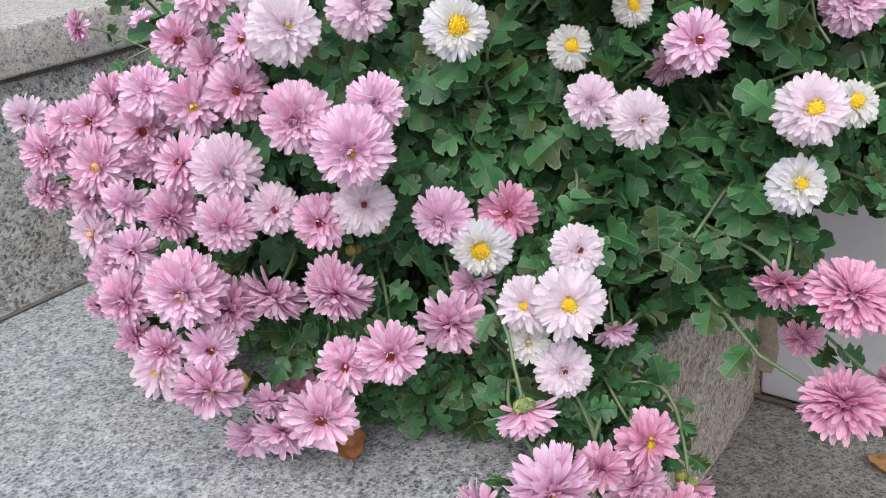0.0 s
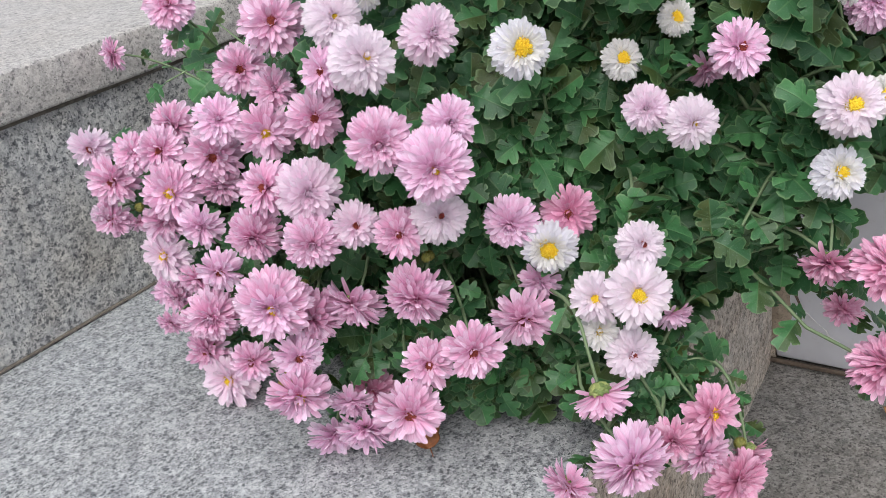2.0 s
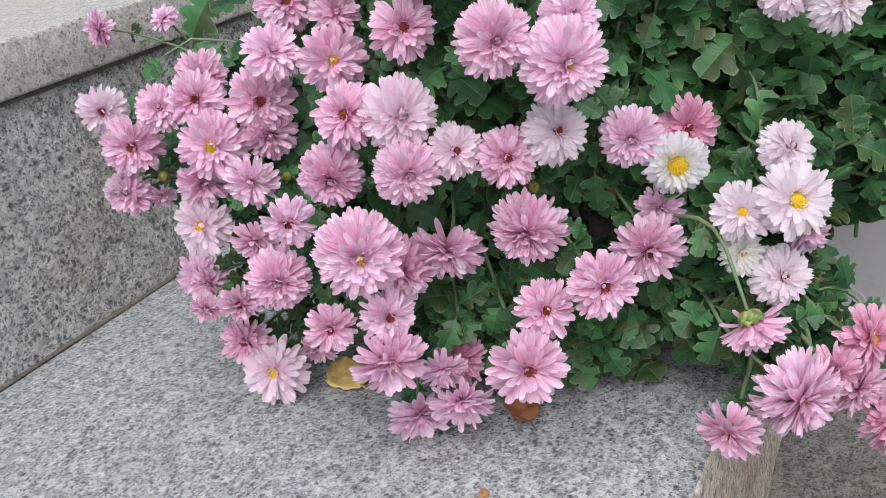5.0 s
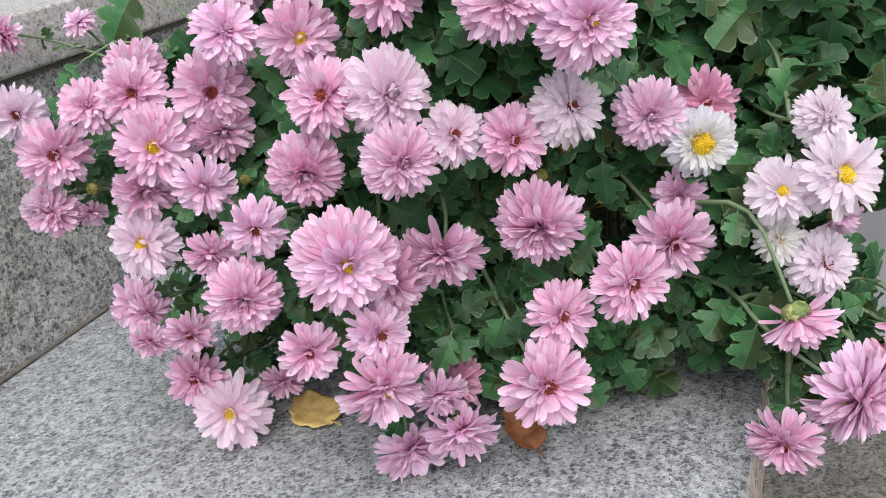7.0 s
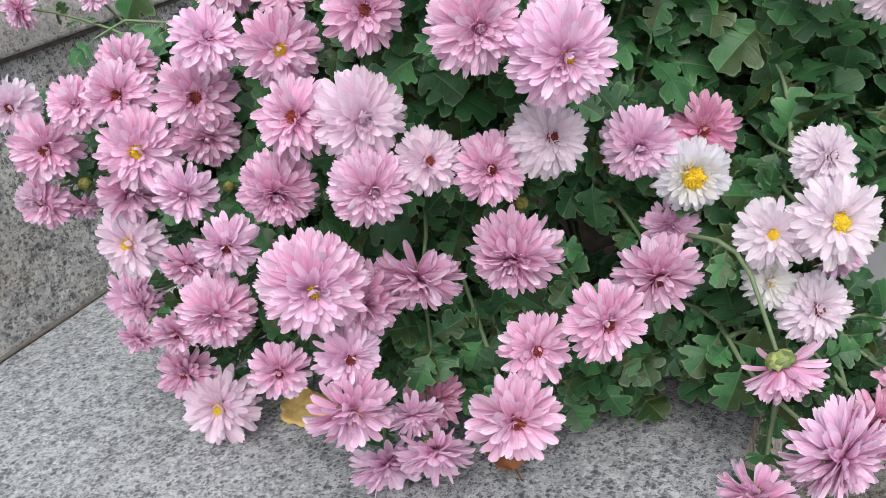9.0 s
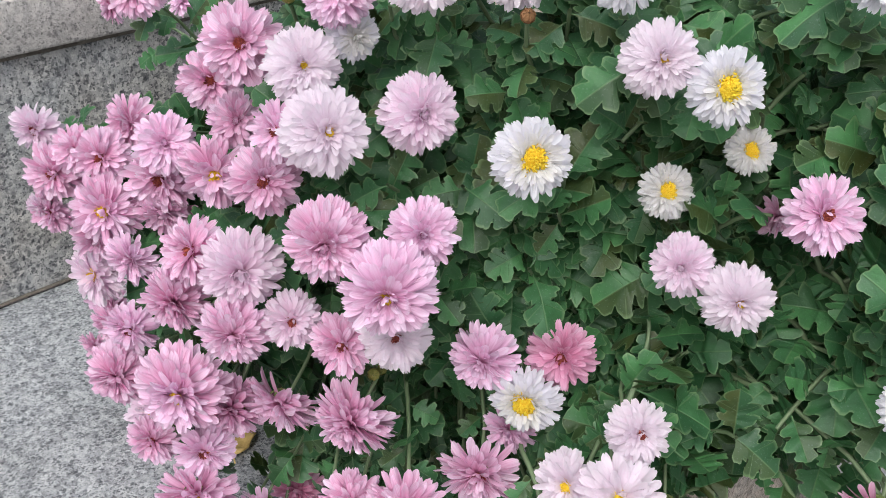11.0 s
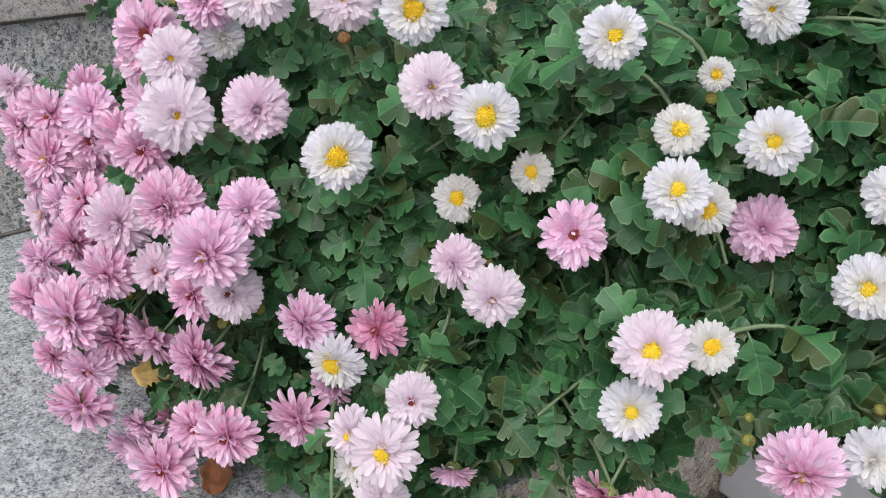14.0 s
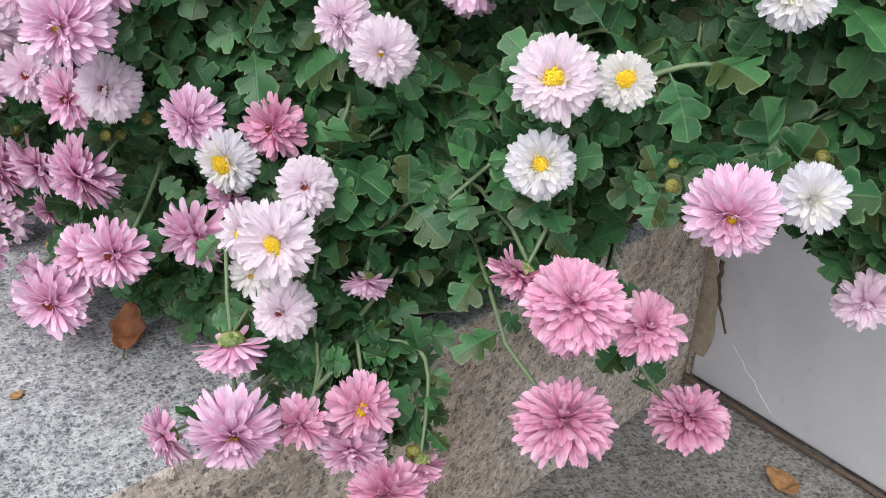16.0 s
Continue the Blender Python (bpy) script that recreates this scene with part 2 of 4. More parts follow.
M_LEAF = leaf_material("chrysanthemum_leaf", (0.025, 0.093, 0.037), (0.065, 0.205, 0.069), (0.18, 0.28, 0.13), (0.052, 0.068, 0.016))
M_STEM = speckled("green_stem", (0.10, 0.165, 0.08), (0.19, 0.255, 0.135), 200, 0.6)


def dry_leaf_material(name, a, b):
    m = Nodes(name, 0.7)
    at = m.where()
    m.colour(m.mix(m.ramp(m.noise(at, 180.0, 5.0, 0.7), (0.35, (0, 0, 0)), (0.7, (1, 1, 1))), a, b))
    m.bump(m.noise(at, 260.0, 4.0), 0.6, 0.0008)
    return m.mat


M_DRY = {
    "brown": dry_leaf_material("brown_dry_leaf", (0.22, 0.075, 0.02), (0.10, 0.035, 0.014)),
    "tan": dry_leaf_material("tan_dry_leaf", (0.42, 0.23, 0.09), (0.20, 0.10, 0.045)),
    "yellow": dry_leaf_material("yellow_dry_leaf", (0.74, 0.55, 0.22), (0.55, 0.36, 0.11)),
    "olive": dry_leaf_material("withered_olive_leaf", (0.34, 0.27, 0.05), (0.20, 0.18, 0.04)),
    "grey": dry_leaf_material("bleached_leaf", (0.46, 0.34, 0.27), (0.30, 0.21, 0.16)),
}


# ---- helpers for meshes ----
def mesh_of(name, verts, faces, mat, uvs=None, smooth=True, rim=None):
    me = bpy.data.meshes.new(name)
    me.from_pydata([tuple(map(float, v)) for v in verts], [], [tuple(map(int, f)) for f in faces])
    if uvs is not None:
        layer = me.uv_layers.new(name="uv")
        loops = np.empty(len(me.loops), dtype=np.int32)
        me.loops.foreach_get("vertex_index", loops)
        layer.data.foreach_set("uv", np.asarray(uvs, dtype=np.float32)[loops].ravel())
        if rim is not None:
            me.uv_layers.new(name="rim").data.foreach_set("uv", np.asarray(rim, dtype=np.float32)[loops].ravel())
    if smooth:
        me.polygons.foreach_set("use_smooth", [True] * len(me.polygons))
    me.materials.append(mat)
    me.update()
    return me


def part(name, me, parent, label="", m=None):
    """Links a mesh as one part of a thing, in the world's place m."""
    ob = new(name, me)
    if m is not None:
        ob.matrix_world = m
    ob.parent = parent
    if parent is not None:
        ob.matrix_parent_inverse = BASE[parent.name].inverted()
    BASE[ob.name] = (m or Matrix()).copy()
    if label:
        ob["label"] = label
    return ob


BASE = {}


def thing(name, at, label, category, group="", kind=""):
    ob = new(name)
    ob.empty_display_size = 0.02
    ob.matrix_world = Matrix.Translation(at)
    BASE[ob.name] = Matrix.Translation(at)
    return tagged(ob, label, category, group, kind)


def slab(name, lo, hi, mat, label, category, bevel=0.003, wobble=0.0, step=0.02, kind="structure", front=None, skew=0.0):
    """A stone block with softened, slightly uneven edges."""
    bm = bmesh.new()
    bmesh.ops.create_cube(bm, size=1)
    for v in bm.verts:
        v.co = Vector([a + (b - a) * (c + 0.5) for a, b, c in zip(lo, hi, v.co)])
    if wobble:
        for axis in range(3):
            n = min(60, int((hi[axis] - lo[axis]) / step))
            for k in range(1, n):
                at = Vector(lo)
                at[axis] += (hi[axis] - lo[axis]) * k / n
                no = Vector((0, 0, 0))
                no[axis] = 1
                bmesh.ops.bisect_plane(bm, geom=bm.verts[:] + bm.edges[:] + bm.faces[:], plane_co=at, plane_no=no)
    sharp = [e for e in bm.edges if e.is_manifold and e.calc_face_angle(0) > 1]
    bmesh.ops.bevel(bm, geom=sharp, offset=bevel, segments=2, affect="EDGES", profile=0.6)
    if wobble:
        for v in bm.verts:
            v.co.x -= skew * max(0.0, v.co.y - 0.1) * (v.co.x > 0.2)
            v.co += wobble * Vector((noise.noise(v.co * 28), noise.noise(v.co * 28 + Vector((7, 3, 1))), 0.5 * noise.noise(v.co * 28 + Vector((1, 9, 4)))))
    me = bpy.data.meshes.new(name)
    bm.to_mesh(me)
    bm.free()
    me.polygons.foreach_set("use_smooth", [True] * len(me.polygons))
    me.materials.append(mat)
    if front:
        me.materials.append(front)
        for f in me.polygons:
            f.material_index = int(f.normal.x > 0.8)
    return tagged(new(name, me), label, category, kind=kind)


def ribbon(name, pts, widths, normal, thick, mat):
    """A thin raised or sunken strip along a run of points."""
    verts, faces = [], []
    n = Vector(normal).normalized()
    for i, p in enumerate(pts):
        a, b = Vector(pts[max(0, i - 1)]), Vector(pts[min(len(pts) - 1, i + 1)])
        side = (b - a).cross(n).normalized()
        for s, h in ((-0.5, 0), (-0.3, thick), (0.3, thick), (0.5, 0)):
            verts.append(Vector(p) + side * s * widths[i] + n * h)
        if i:
            for k in range(3):
                o = 4 * (i - 1) + k
                faces.append((o, o + 1, o + 5, o + 4))
    return mesh_of(name, verts, faces, mat)


# ---- steps, side wall and ground ----
TREAD_EDGE, RISER, GROUND_Z, WALL_Y = 0.427, 0.413, -0.184, 0.458


def build_steps():
    slab("step_tread", (0.0015, -1.6, -0.036), (TREAD_EDGE, WALL_Y - 0.002, 0.0), G_TREAD, "speckled grey granite step tread slab", "step", 0.004, 0.0006, 0.03, front=G_EDGE, skew=0.02)
    slab("step_riser_upper", (-0.30, -1.6, -0.04), (0.0, WALL_Y - 0.002, 0.1628), G_RISER, "rough speckled granite riser under the cap slab", "step riser", 0.004, 0.0022, 0.02)
    slab("step_cap", (-0.46, -1.6, 0.163), (0.0085, WALL_Y - 0.002, 0.197), G_CAP, "pale grey granite cap slab with sawn edge", "step", 0.0025, 0.0006, 0.03)
    slab("step_riser_lower", (-0.30, -1.6, GROUND_Z - 0.05), (RISER, WALL_Y - 0.002, -0.0362), G_EDGE, "weathered beige granite riser below the tread", "step riser", 0.004, 0.003, 0.02, skew=0.045)
    joint = []
    widths = []
    for k in range(60):
        y = -0.9 + k * 0.022
        joint.append((0.002 + 0.001 * noise.noise((y * 30, 0, 0)), y, 0.0006))
        widths.append(0.0026 + 0.0022 * noise.noise((y * 45, 3, 0)))
    tagged(new("step_joint", ribbon("step_joint", joint, widths, (0.3, 0, 1), 0.0014, M_JOINT)), "dark dirty joint between tread and riser", "joint", kind="structure")
    tagged(new("cap_joint", ribbon("cap_joint", [(0.0012, y - 0.0, 0.1615) for y, _, _ in [(-0.9 + k * 0.03, 0, 0) for k in range(44)]], [0.005] * 44, (1, 0, -0.4), 0.0012, M_JOINT)), "dark brown joint under the cap slab", "joint", kind="structure")


def build_ground():
    verts, faces = [], []
    reach = [-60, -12, -4, -1.6] + [-1.2 + 0.1 * k for k in range(25)] + [1.6, 4, 12, 60]
    for x in reach:
        for y in reach:
            near = max(0.0, 1 - 0.7 * math.hypot(x - 0.5, y - 0.2))
            verts.append((x, y, GROUND_Z + 0.0016 * near * noise.noise((x * 9, y * 9, 0))))
    w = len(reach)
    for i in range(w - 1):
        for j in range(w - 1):
            faces.append((i * w + j, (i + 1) * w + j, (i + 1) * w + j + 1, i * w + j + 1))
    tagged(new("ground", mesh_of("ground", verts, faces, G_GROUND)), "brownish grey granite paving at the foot of the step", "paving", kind="structure")


def build_side_wall():
    slab("wall_side", (0.3985, WALL_Y, GROUND_Z + 0.006), (1.7, WALL_Y + 0.12, 0.13), M_PANEL, "smooth pale grey marble facing slab", "wall", 0.003, 0.0004, 0.05)
    slab("wall_back", (-0.5, WALL_Y + 0.002, -0.23), (0.398, WALL_Y + 0.12, 0.16), G_EDGE, "weathered stone wall behind the plants", "wall", 0.003, 0.002, 0.04)
    wall = bpy.data.objects["wall_side"]
    y = WALL_Y - 0.0002
    drift = lambda k, s: s * noise.noise((k * 0.9, 5.1, 0))
    foot = [(0.395 + 0.03 * k, WALL_Y - 0.003 + drift(k, 0.003), GROUND_Z + 0.004) for k in range(40)]
    tagged(new("wall_foot_joint", ribbon("wall_foot_joint", foot, [0.0045 + drift(k + 20, 0.004) for k in range(40)], (0, -0.6, 1), 0.002, M_CRACK)), "dirty mortar joint at the foot of the wall", "joint", kind="structure")
    side = [(0.397 + 0.006 * math.sin(k * 0.7) * 0.5 + drift(k, 0.004), y, GROUND_Z + 0.03 + 0.012 * k) for k in range(16)]
    tagged(new("wall_edge_mortar", ribbon("wall_edge_mortar", side, [0.024 + drift(k + 7, 0.016) for k in range(16)], (0, -1, 0), 0.003, M_MORTAR)), "brown stained mortar along the slab's edge", "mortar", kind="structure")
    crack = [(0.4075 + 0.003 * noise.noise((k * 0.8, 2, 0)) + 0.00006 * k ** 2.3, y - 0.0006, -0.068 - 0.0052 * k) for k in range(12)]
    part("crack", ribbon("crack", crack, [0.0042 - 0.0002 * k for k in range(12)], (0, -1, 0), 0.0006, M_CRACK), None)
    tagged(bpy.data.objects["crack"], "dark crack in the marble slab", "crack", kind="structure")
    vein = [(0.424 + 0.0054 * k + 0.0034 * noise.noise((k * 0.9, 8, 0)), y - 0.0004, -0.126 - 0.0050 * k) for k in range(10)]
    tagged(new("white_vein", ribbon("white_vein", vein, [0.0011] * 10, (0, -1, 0), 0.0004, M_VEIN)), "thin white filled crack in the slab", "crack", kind="structure")


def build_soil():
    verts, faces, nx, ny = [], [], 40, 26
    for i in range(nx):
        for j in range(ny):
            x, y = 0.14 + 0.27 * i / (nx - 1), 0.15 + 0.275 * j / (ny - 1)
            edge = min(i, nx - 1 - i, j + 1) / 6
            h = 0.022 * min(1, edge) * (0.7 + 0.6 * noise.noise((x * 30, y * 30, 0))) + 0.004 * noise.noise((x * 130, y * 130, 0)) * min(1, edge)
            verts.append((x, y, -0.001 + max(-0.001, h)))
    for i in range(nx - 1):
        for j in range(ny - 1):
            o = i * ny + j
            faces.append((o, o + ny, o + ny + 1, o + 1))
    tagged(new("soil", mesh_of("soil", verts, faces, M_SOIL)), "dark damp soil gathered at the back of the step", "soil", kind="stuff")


# ---- chrysanthemums: one petal, one head, one leaf, one stem ----
rng = np.random.default_rng(7)
V_ROWS = np.array([0.0, 0.22, 0.50, 0.74, 0.90, 1.0])
HALF = np.array([0.40, 0.68, 0.95, 1.0, 0.88, 0.52])
ACROSS = (-1.0, -0.5, 0.0, 0.5, 1.0)


def petal(az, r0, length, width, lift, bend, cup, twist, sway, groove, notch):
    """The 30 points of one ray petal round the head's axis: channelled along two furrows, its tip pointed or notched."""
    ang = lift + bend * V_ROWS
    ds = np.diff(V_ROWS * length, prepend=0)
    rad = r0 + np.cumsum(ds * np.cos(ang))
    hei = np.cumsum(ds * np.sin(ang))
    half = HALF * width / 2
    pts = []
    for u in ACROSS:
        across = u * half + sway * length * V_ROWS ** 2
        up = cup * u * u * half + twist * u * half * V_ROWS - groove * half * (abs(abs(u) - 0.5) < 0.1)
        tip = -notch if u == 0 else 0.015 if abs(u) < 0.6 else -0.02
        back = np.where(V_ROWS > 0.97, tip * length, 0)
        pts.append(np.stack([rad + back * np.cos(ang) - up * np.sin(ang), across, hei + back * np.sin(ang) + up * np.cos(ang)], 1))
    p = np.stack(pts, 1).reshape(-1, 3)
    c, sn = math.cos(az), math.sin(az)
    return np.stack([p[:, 0] * c - p[:, 1] * sn, p[:, 0] * sn + p[:, 1] * c, p[:, 2]], 1)


PETAL_FACES = np.array([(5 * i + j, 5 * i + j + 1, 5 * i + j + 6, 5 * i + j + 5) for i in range(5) for j in range(4)])
PETAL_UV = np.array([((u + 1) / 2, v) for v in V_ROWS for u in ACROSS])

# rows of: petals, first radius, first height, length, width, lift and bend in degrees
FORMS = {
    "semi": ([(24, 0.10, 0.0, 0.90, 0.225, -8, -14), (24, 0.09, 0.04, 0.88, 0.22, 2, -12), (23, 0.08, 0.08, 0.79, 0.205, 12, -8)],
             [(21, 0.08, 0.11, 0.64, 0.185, 22, -2), (17, 0.08, 0.13, 0.46, 0.16, 34, 6), (9, 0.10, 0.14, 0.29, 0.13, 50, 12)], 0.14),
    "double": ([(28, 0.10, -0.06, 0.89, 0.225, -19, -20), (29, 0.09, 0.01, 0.90, 0.225, -8, -18), (29, 0.08, 0.07, 0.86, 0.22, 3, -14), (28, 0.08, 0.13, 0.77, 0.205, 14, -10)],
               [(25, 0.07, 0.18, 0.64, 0.19, 25, -2), (22, 0.06, 0.22, 0.49, 0.165, 38, 8), (16, 0.06, 0.25, 0.33, 0.14, 52, 18)], 0.12),
    "flat": ([(28, 0.10, -0.02, 0.92, 0.225, -6, -10), (29, 0.09, 0.02, 0.92, 0.225, 0, -8), (29, 0.08, 0.05, 0.87, 0.22, 7, -6), (28, 0.08, 0.09, 0.78, 0.205, 15, -4)],
             [(25, 0.07, 0.12, 0.64, 0.19, 24, 0), (22, 0.06, 0.14, 0.49, 0.165, 36, 8), (16, 0.06, 0.15, 0.33, 0.14, 50, 18)], 0.12),
    "disc": ([(29, 0.16, 0.0, 0.81, 0.195, -10, -10), (30, 0.16, 0.04, 0.76, 0.185, 0, -8), (31, 0.17, 0.08, 0.67, 0.165, 10, -6)],
             [(32, 0.19, 0.10, 0.55, 0.14, 19, -2), (30, 0.21, 0.12, 0.42, 0.12, 31, 0), (25, 0.22, 0.13, 0.28, 0.10, 46, 4)], 0.26),
}


def ring_mesh(name, rings, mat, wild, hang, slim):
    """Rings of petals; hang: the way that is up for this head and by how many degrees its petals sag from there."""
    pts, n = [], 0
    up, sag, odd, lean, fall = hang
    for count, r0, z0, length, width, lift, bend in rings:
        start = rng.uniform(0, 6.28)
        count = round(count * (1.08 if slim > 0.92 else 1.2))
        for k in range(count):
            az = start + 6.2832 * (k + rng.normal(0, 0.16 * wild)) / count
            stray = 1.0 if rng.random() > 0.12 else rng.uniform(0.72, 1.06)
            tilt = lift + fall + sag * math.cos(az - up) + lean * math.cos(az - odd) + rng.normal(0, 8.0 * wild)
            pts.append((0, 0, z0) + petal(az, r0, length * stray * rng.uniform(0.92, 1.05), width * slim * rng.uniform(0.82, 1.12), radians(tilt),
                             radians(bend + rng.normal(0, 15 * wild)), rng.uniform(-0.30, 0.85), rng.normal(0, 0.32 * wild), rng.normal(0, 0.05 * wild),
                             rng.uniform(0.10, 0.24), rng.uniform(-0.02, 0.075)))
            n += 1
    verts = np.concatenate(pts)
    faces = np.concatenate([PETAL_FACES + 30 * k for k in range(n)])
    return mesh_of(name, verts, faces, mat, np.tile(PETAL_UV, (n, 1)))


def disc_mesh(radius, mat, count, lift):
    """A low, uneven tuft of small upright florets."""
    verts, faces = [], []
    lean = rng.uniform(0, 6.28, 3)
    for k in range(count):
        a = k * 2.39996 + float(rng.normal(0, 0.25))
        bound = radius * (1 + 0.20 * math.sin(2 * a + lean[0]) + 0.16 * math.sin(3 * a + lean[1]) + 0.08 * math.sin(7 * a + lean[2]))
        share = min(1.1, math.sqrt((k + 0.5) / count) * float(rng.uniform(0.9, 1.1)))
        r = bound * share
        out = Vector((math.cos(a) * share * 0.7 + float(rng.normal(0, 0.28)), math.sin(a) * share * 0.7 + float(rng.normal(0, 0.28)), 1)).normalized()
        foot = Vector((math.cos(a) * r, math.sin(a) * r, lift + 0.28 * radius * (1 - share ** 2)))
        side = out.orthogonal().normalized()
        other, w, h = out.cross(side), radius * 1.45 / math.sqrt(count), radius * float(rng.uniform(0.25, 0.62))
        o = len(verts)
        for d in (side, other, -side, -other):
            verts.append(foot + d * w * 0.55)
        for d in (side, other, -side, -other):
            verts.append(foot + d * w * 0.85 + out * h)
        verts.append(foot + out * h * 0.8)
        for j in range(4):
            faces.append((o + j, o + (j + 1) % 4, o + 4 + (j + 1) % 4, o + 4 + j))
            faces.append((o + 4 + j, o + 4 + (j + 1) % 4, o + 8))
    o = len(verts)
    verts.append(Vector((0, 0, lift + 0.40 * radius)))
    for ring, z in ((0.55, 0.30), (0.95, 0.02)):
        verts += [Vector((math.cos(6.2832 * j / 12) * radius * ring, math.sin(6.2832 * j / 12) * radius * ring, lift + z * radius)) for j in range(12)]
    for j in range(12):
        faces.append((o, o + 1 + j, o + 1 + (j + 1) % 12))
        faces.append((o + 1 + j, o + 13 + j, o + 13 + (j + 1) % 12, o + 1 + (j + 1) % 12))
    return mesh_of("disc", verts, faces, mat)


def calyx_mesh():
    """A small green cup under the petals, clad in three rings of pointed bracts."""
    verts, faces, n = [], [], 12
    prof = [(0.06, -0.31), (0.16, -0.28), (0.24, -0.19), (0.27, -0.08), (0.25, 0.03)]
    for r, z in prof:
        verts += [(r * math.cos(6.2832 * k / n), r * math.sin(6.2832 * k / n), z) for k in range(n)]
    for i in range(len(prof) - 1):
        for k in range(n):
            faces.append((i * n + k, i * n + (k + 1) % n, (i + 1) * n + (k + 1) % n, (i + 1) * n + k))
    for ring, (r0, z0, r1, z1, r2, z2) in enumerate(((0.12, -0.30, 0.235, -0.22, 0.265, -0.12), (0.20, -0.25, 0.285, -0.13, 0.29, -0.02), (0.25, -0.16, 0.305, -0.05, 0.32, 0.06))):
        for k in range(9):
            a = 6.2832 * (k + ring * 0.37) / 9
            o = len(verts)
            for r, z, da in ((r0, z0, -0.22), (r0, z0, 0.22), (r1, z1, 0.36), (r2, z2, 0.0), (r1, z1, -0.36)):
                verts.append(((r + 0.02) * math.cos(a + da), (r + 0.02) * math.sin(a + da), z))
            verts.append(((r1 + 0.055) * math.cos(a), (r1 + 0.055) * math.sin(a), z1))
            faces += [(o, o + 1, o + 5), (o + 1, o + 2, o + 5), (o + 2, o + 3, o + 5), (o + 3, o + 4, o + 5), (o + 4, o, o + 5)]
    return mesh_of("calyx", verts, faces, M_CALYX, smooth=False)


CALYX = calyx_mesh()


def tube(name, pts, r0, r1, mat, sides=6):
    verts, faces = [], []
    prev = None
    for i, p in enumerate(pts):
        ahead = (Vector(pts[min(i + 1, len(pts) - 1)]) - Vector(pts[max(i - 1, 0)])).normalized()
        side = ahead.orthogonal() if prev is None else prev - ahead * prev.dot(ahead)
        side.normalize()
        prev, other = side, ahead.cross(side)
        r = r0 + (r1 - r0) * i / (len(pts) - 1)
        for k in range(sides):
            a = 6.2832 * k / sides
            verts.append(Vector(p) + r * (math.cos(a) * side + math.sin(a) * other))
        if i:
            for k in range(sides):
                faces.append(((i - 1) * sides + k, (i - 1) * sides + (k + 1) % sides, i * sides + (k + 1) % sides, i * sides + k))
    return mesh_of(name, verts, faces, mat)


# half of a leaf's edge: distance from the midrib, height, and where its rib leaves the midrib; rounded lobes and a wedge-shaped base
LEAF_EDGE = ((0.011, 0.0, 0.0), (0.013, 0.12, 0.12), (0.035, 0.20, 0.20), (0.10, 0.25, 0.25), (0.18, 0.285, 0.28), (0.25, 0.335, 0.30), (0.285, 0.395, 0.32), (0.285, 0.45, 0.35),
             (0.24, 0.49, 0.38), (0.18, 0.50, 0.41), (0.142, 0.515, 0.44), (0.18, 0.555, 0.46), (0.27, 0.595, 0.49), (0.32, 0.65, 0.52), (0.33, 0.71, 0.55), (0.30, 0.765, 0.58),
             (0.23, 0.785, 0.62), (0.165, 0.785, 0.66), (0.150, 0.81, 0.70), (0.185, 0.86, 0.74), (0.20, 0.92, 0.79), (0.155, 0.97, 0.84), (0.08, 1.0, 0.90), (0.0, 1.02, 0.95))
LOBE_TIPS = (6.5, 14)


def leaf_data(seed, droop, fold, lobes, n=48, rows=(0.0, 0.55, 1.0)):
    """Points, faces and uv of a lobed chrysanthemum leaf, 1 long along +y, its face to +z."""
    r = np.random.default_rng(seed)
    edge = np.array(LEAF_EDGE)
    at = np.linspace(0, len(edge) - 1, n)
    verts, uv, faces, rim = [], [], [], []
    for sgn in (-1, 1):
        base = len(verts)
        ctrl = edge.copy()
        ctrl[3:-1, 0] *= 1 + lobes * r.normal(0, 0.07, len(edge) - 4)
        ctrl[:, 0] *= 1.22
        ctrl[3:11, 0] *= r.uniform(0.85, 1.15)
        ctrl[3:-1, 1] += lobes * r.normal(0, 0.010, len(edge) - 4)
        for i, a in enumerate(at):
            k = min(int(a), len(edge) - 2)
            f = a - k
            p0, p1, p2, p3 = ctrl[max(k - 1, 0)], ctrl[k], ctrl[k + 1], ctrl[min(k + 2, len(edge) - 1)]
            q = 0.5 * (2 * p1 + (p2 - p0) * f + (2 * p0 - 5 * p1 + 4 * p2 - p3) * f * f + (3 * p1 - p0 - 3 * p2 + p3) * f ** 3)
            tooth = (abs(math.sin(1.36 * a + 0.7 * seed)) - 0.62) * 0.034 * (3 < a < 22.5)
            q = np.array((max(0.0, q[0] + tooth * 0.8), q[1] + tooth * 0.5, q[2]))
            rib = max(0.0, 1 - 1.1 * min(abs(a - t) for t in LOBE_TIPS))
            for w in rows:
                px, py = sgn * q[0] * w, q[2] + (q[1] - q[2]) * w
                z = fold * px * px / (0.10 + abs(px)) - droop * py * py + 0.05 * math.sin(9 * py + seed) * abs(px) / 0.3 + 0.02 * math.sin(14 * px + seed * 2) - 0.5 * max(0, abs(px) - 0.14) ** 1.3
                verts.append((px, py, z))
                uv.append((0.5 + px, py))
                rim.append((w, rib))
        m = len(rows)
        for i in range(n - 1):
            for k in range(m - 1):
                o = base + m * i + k
                f = (o, o + 1, o + m + 1, o + m)
                faces.append(f if sgn < 0 else f[::-1])
    return np.array(verts), np.array(faces)[:, ::-1], np.array(uv), np.array(rim)


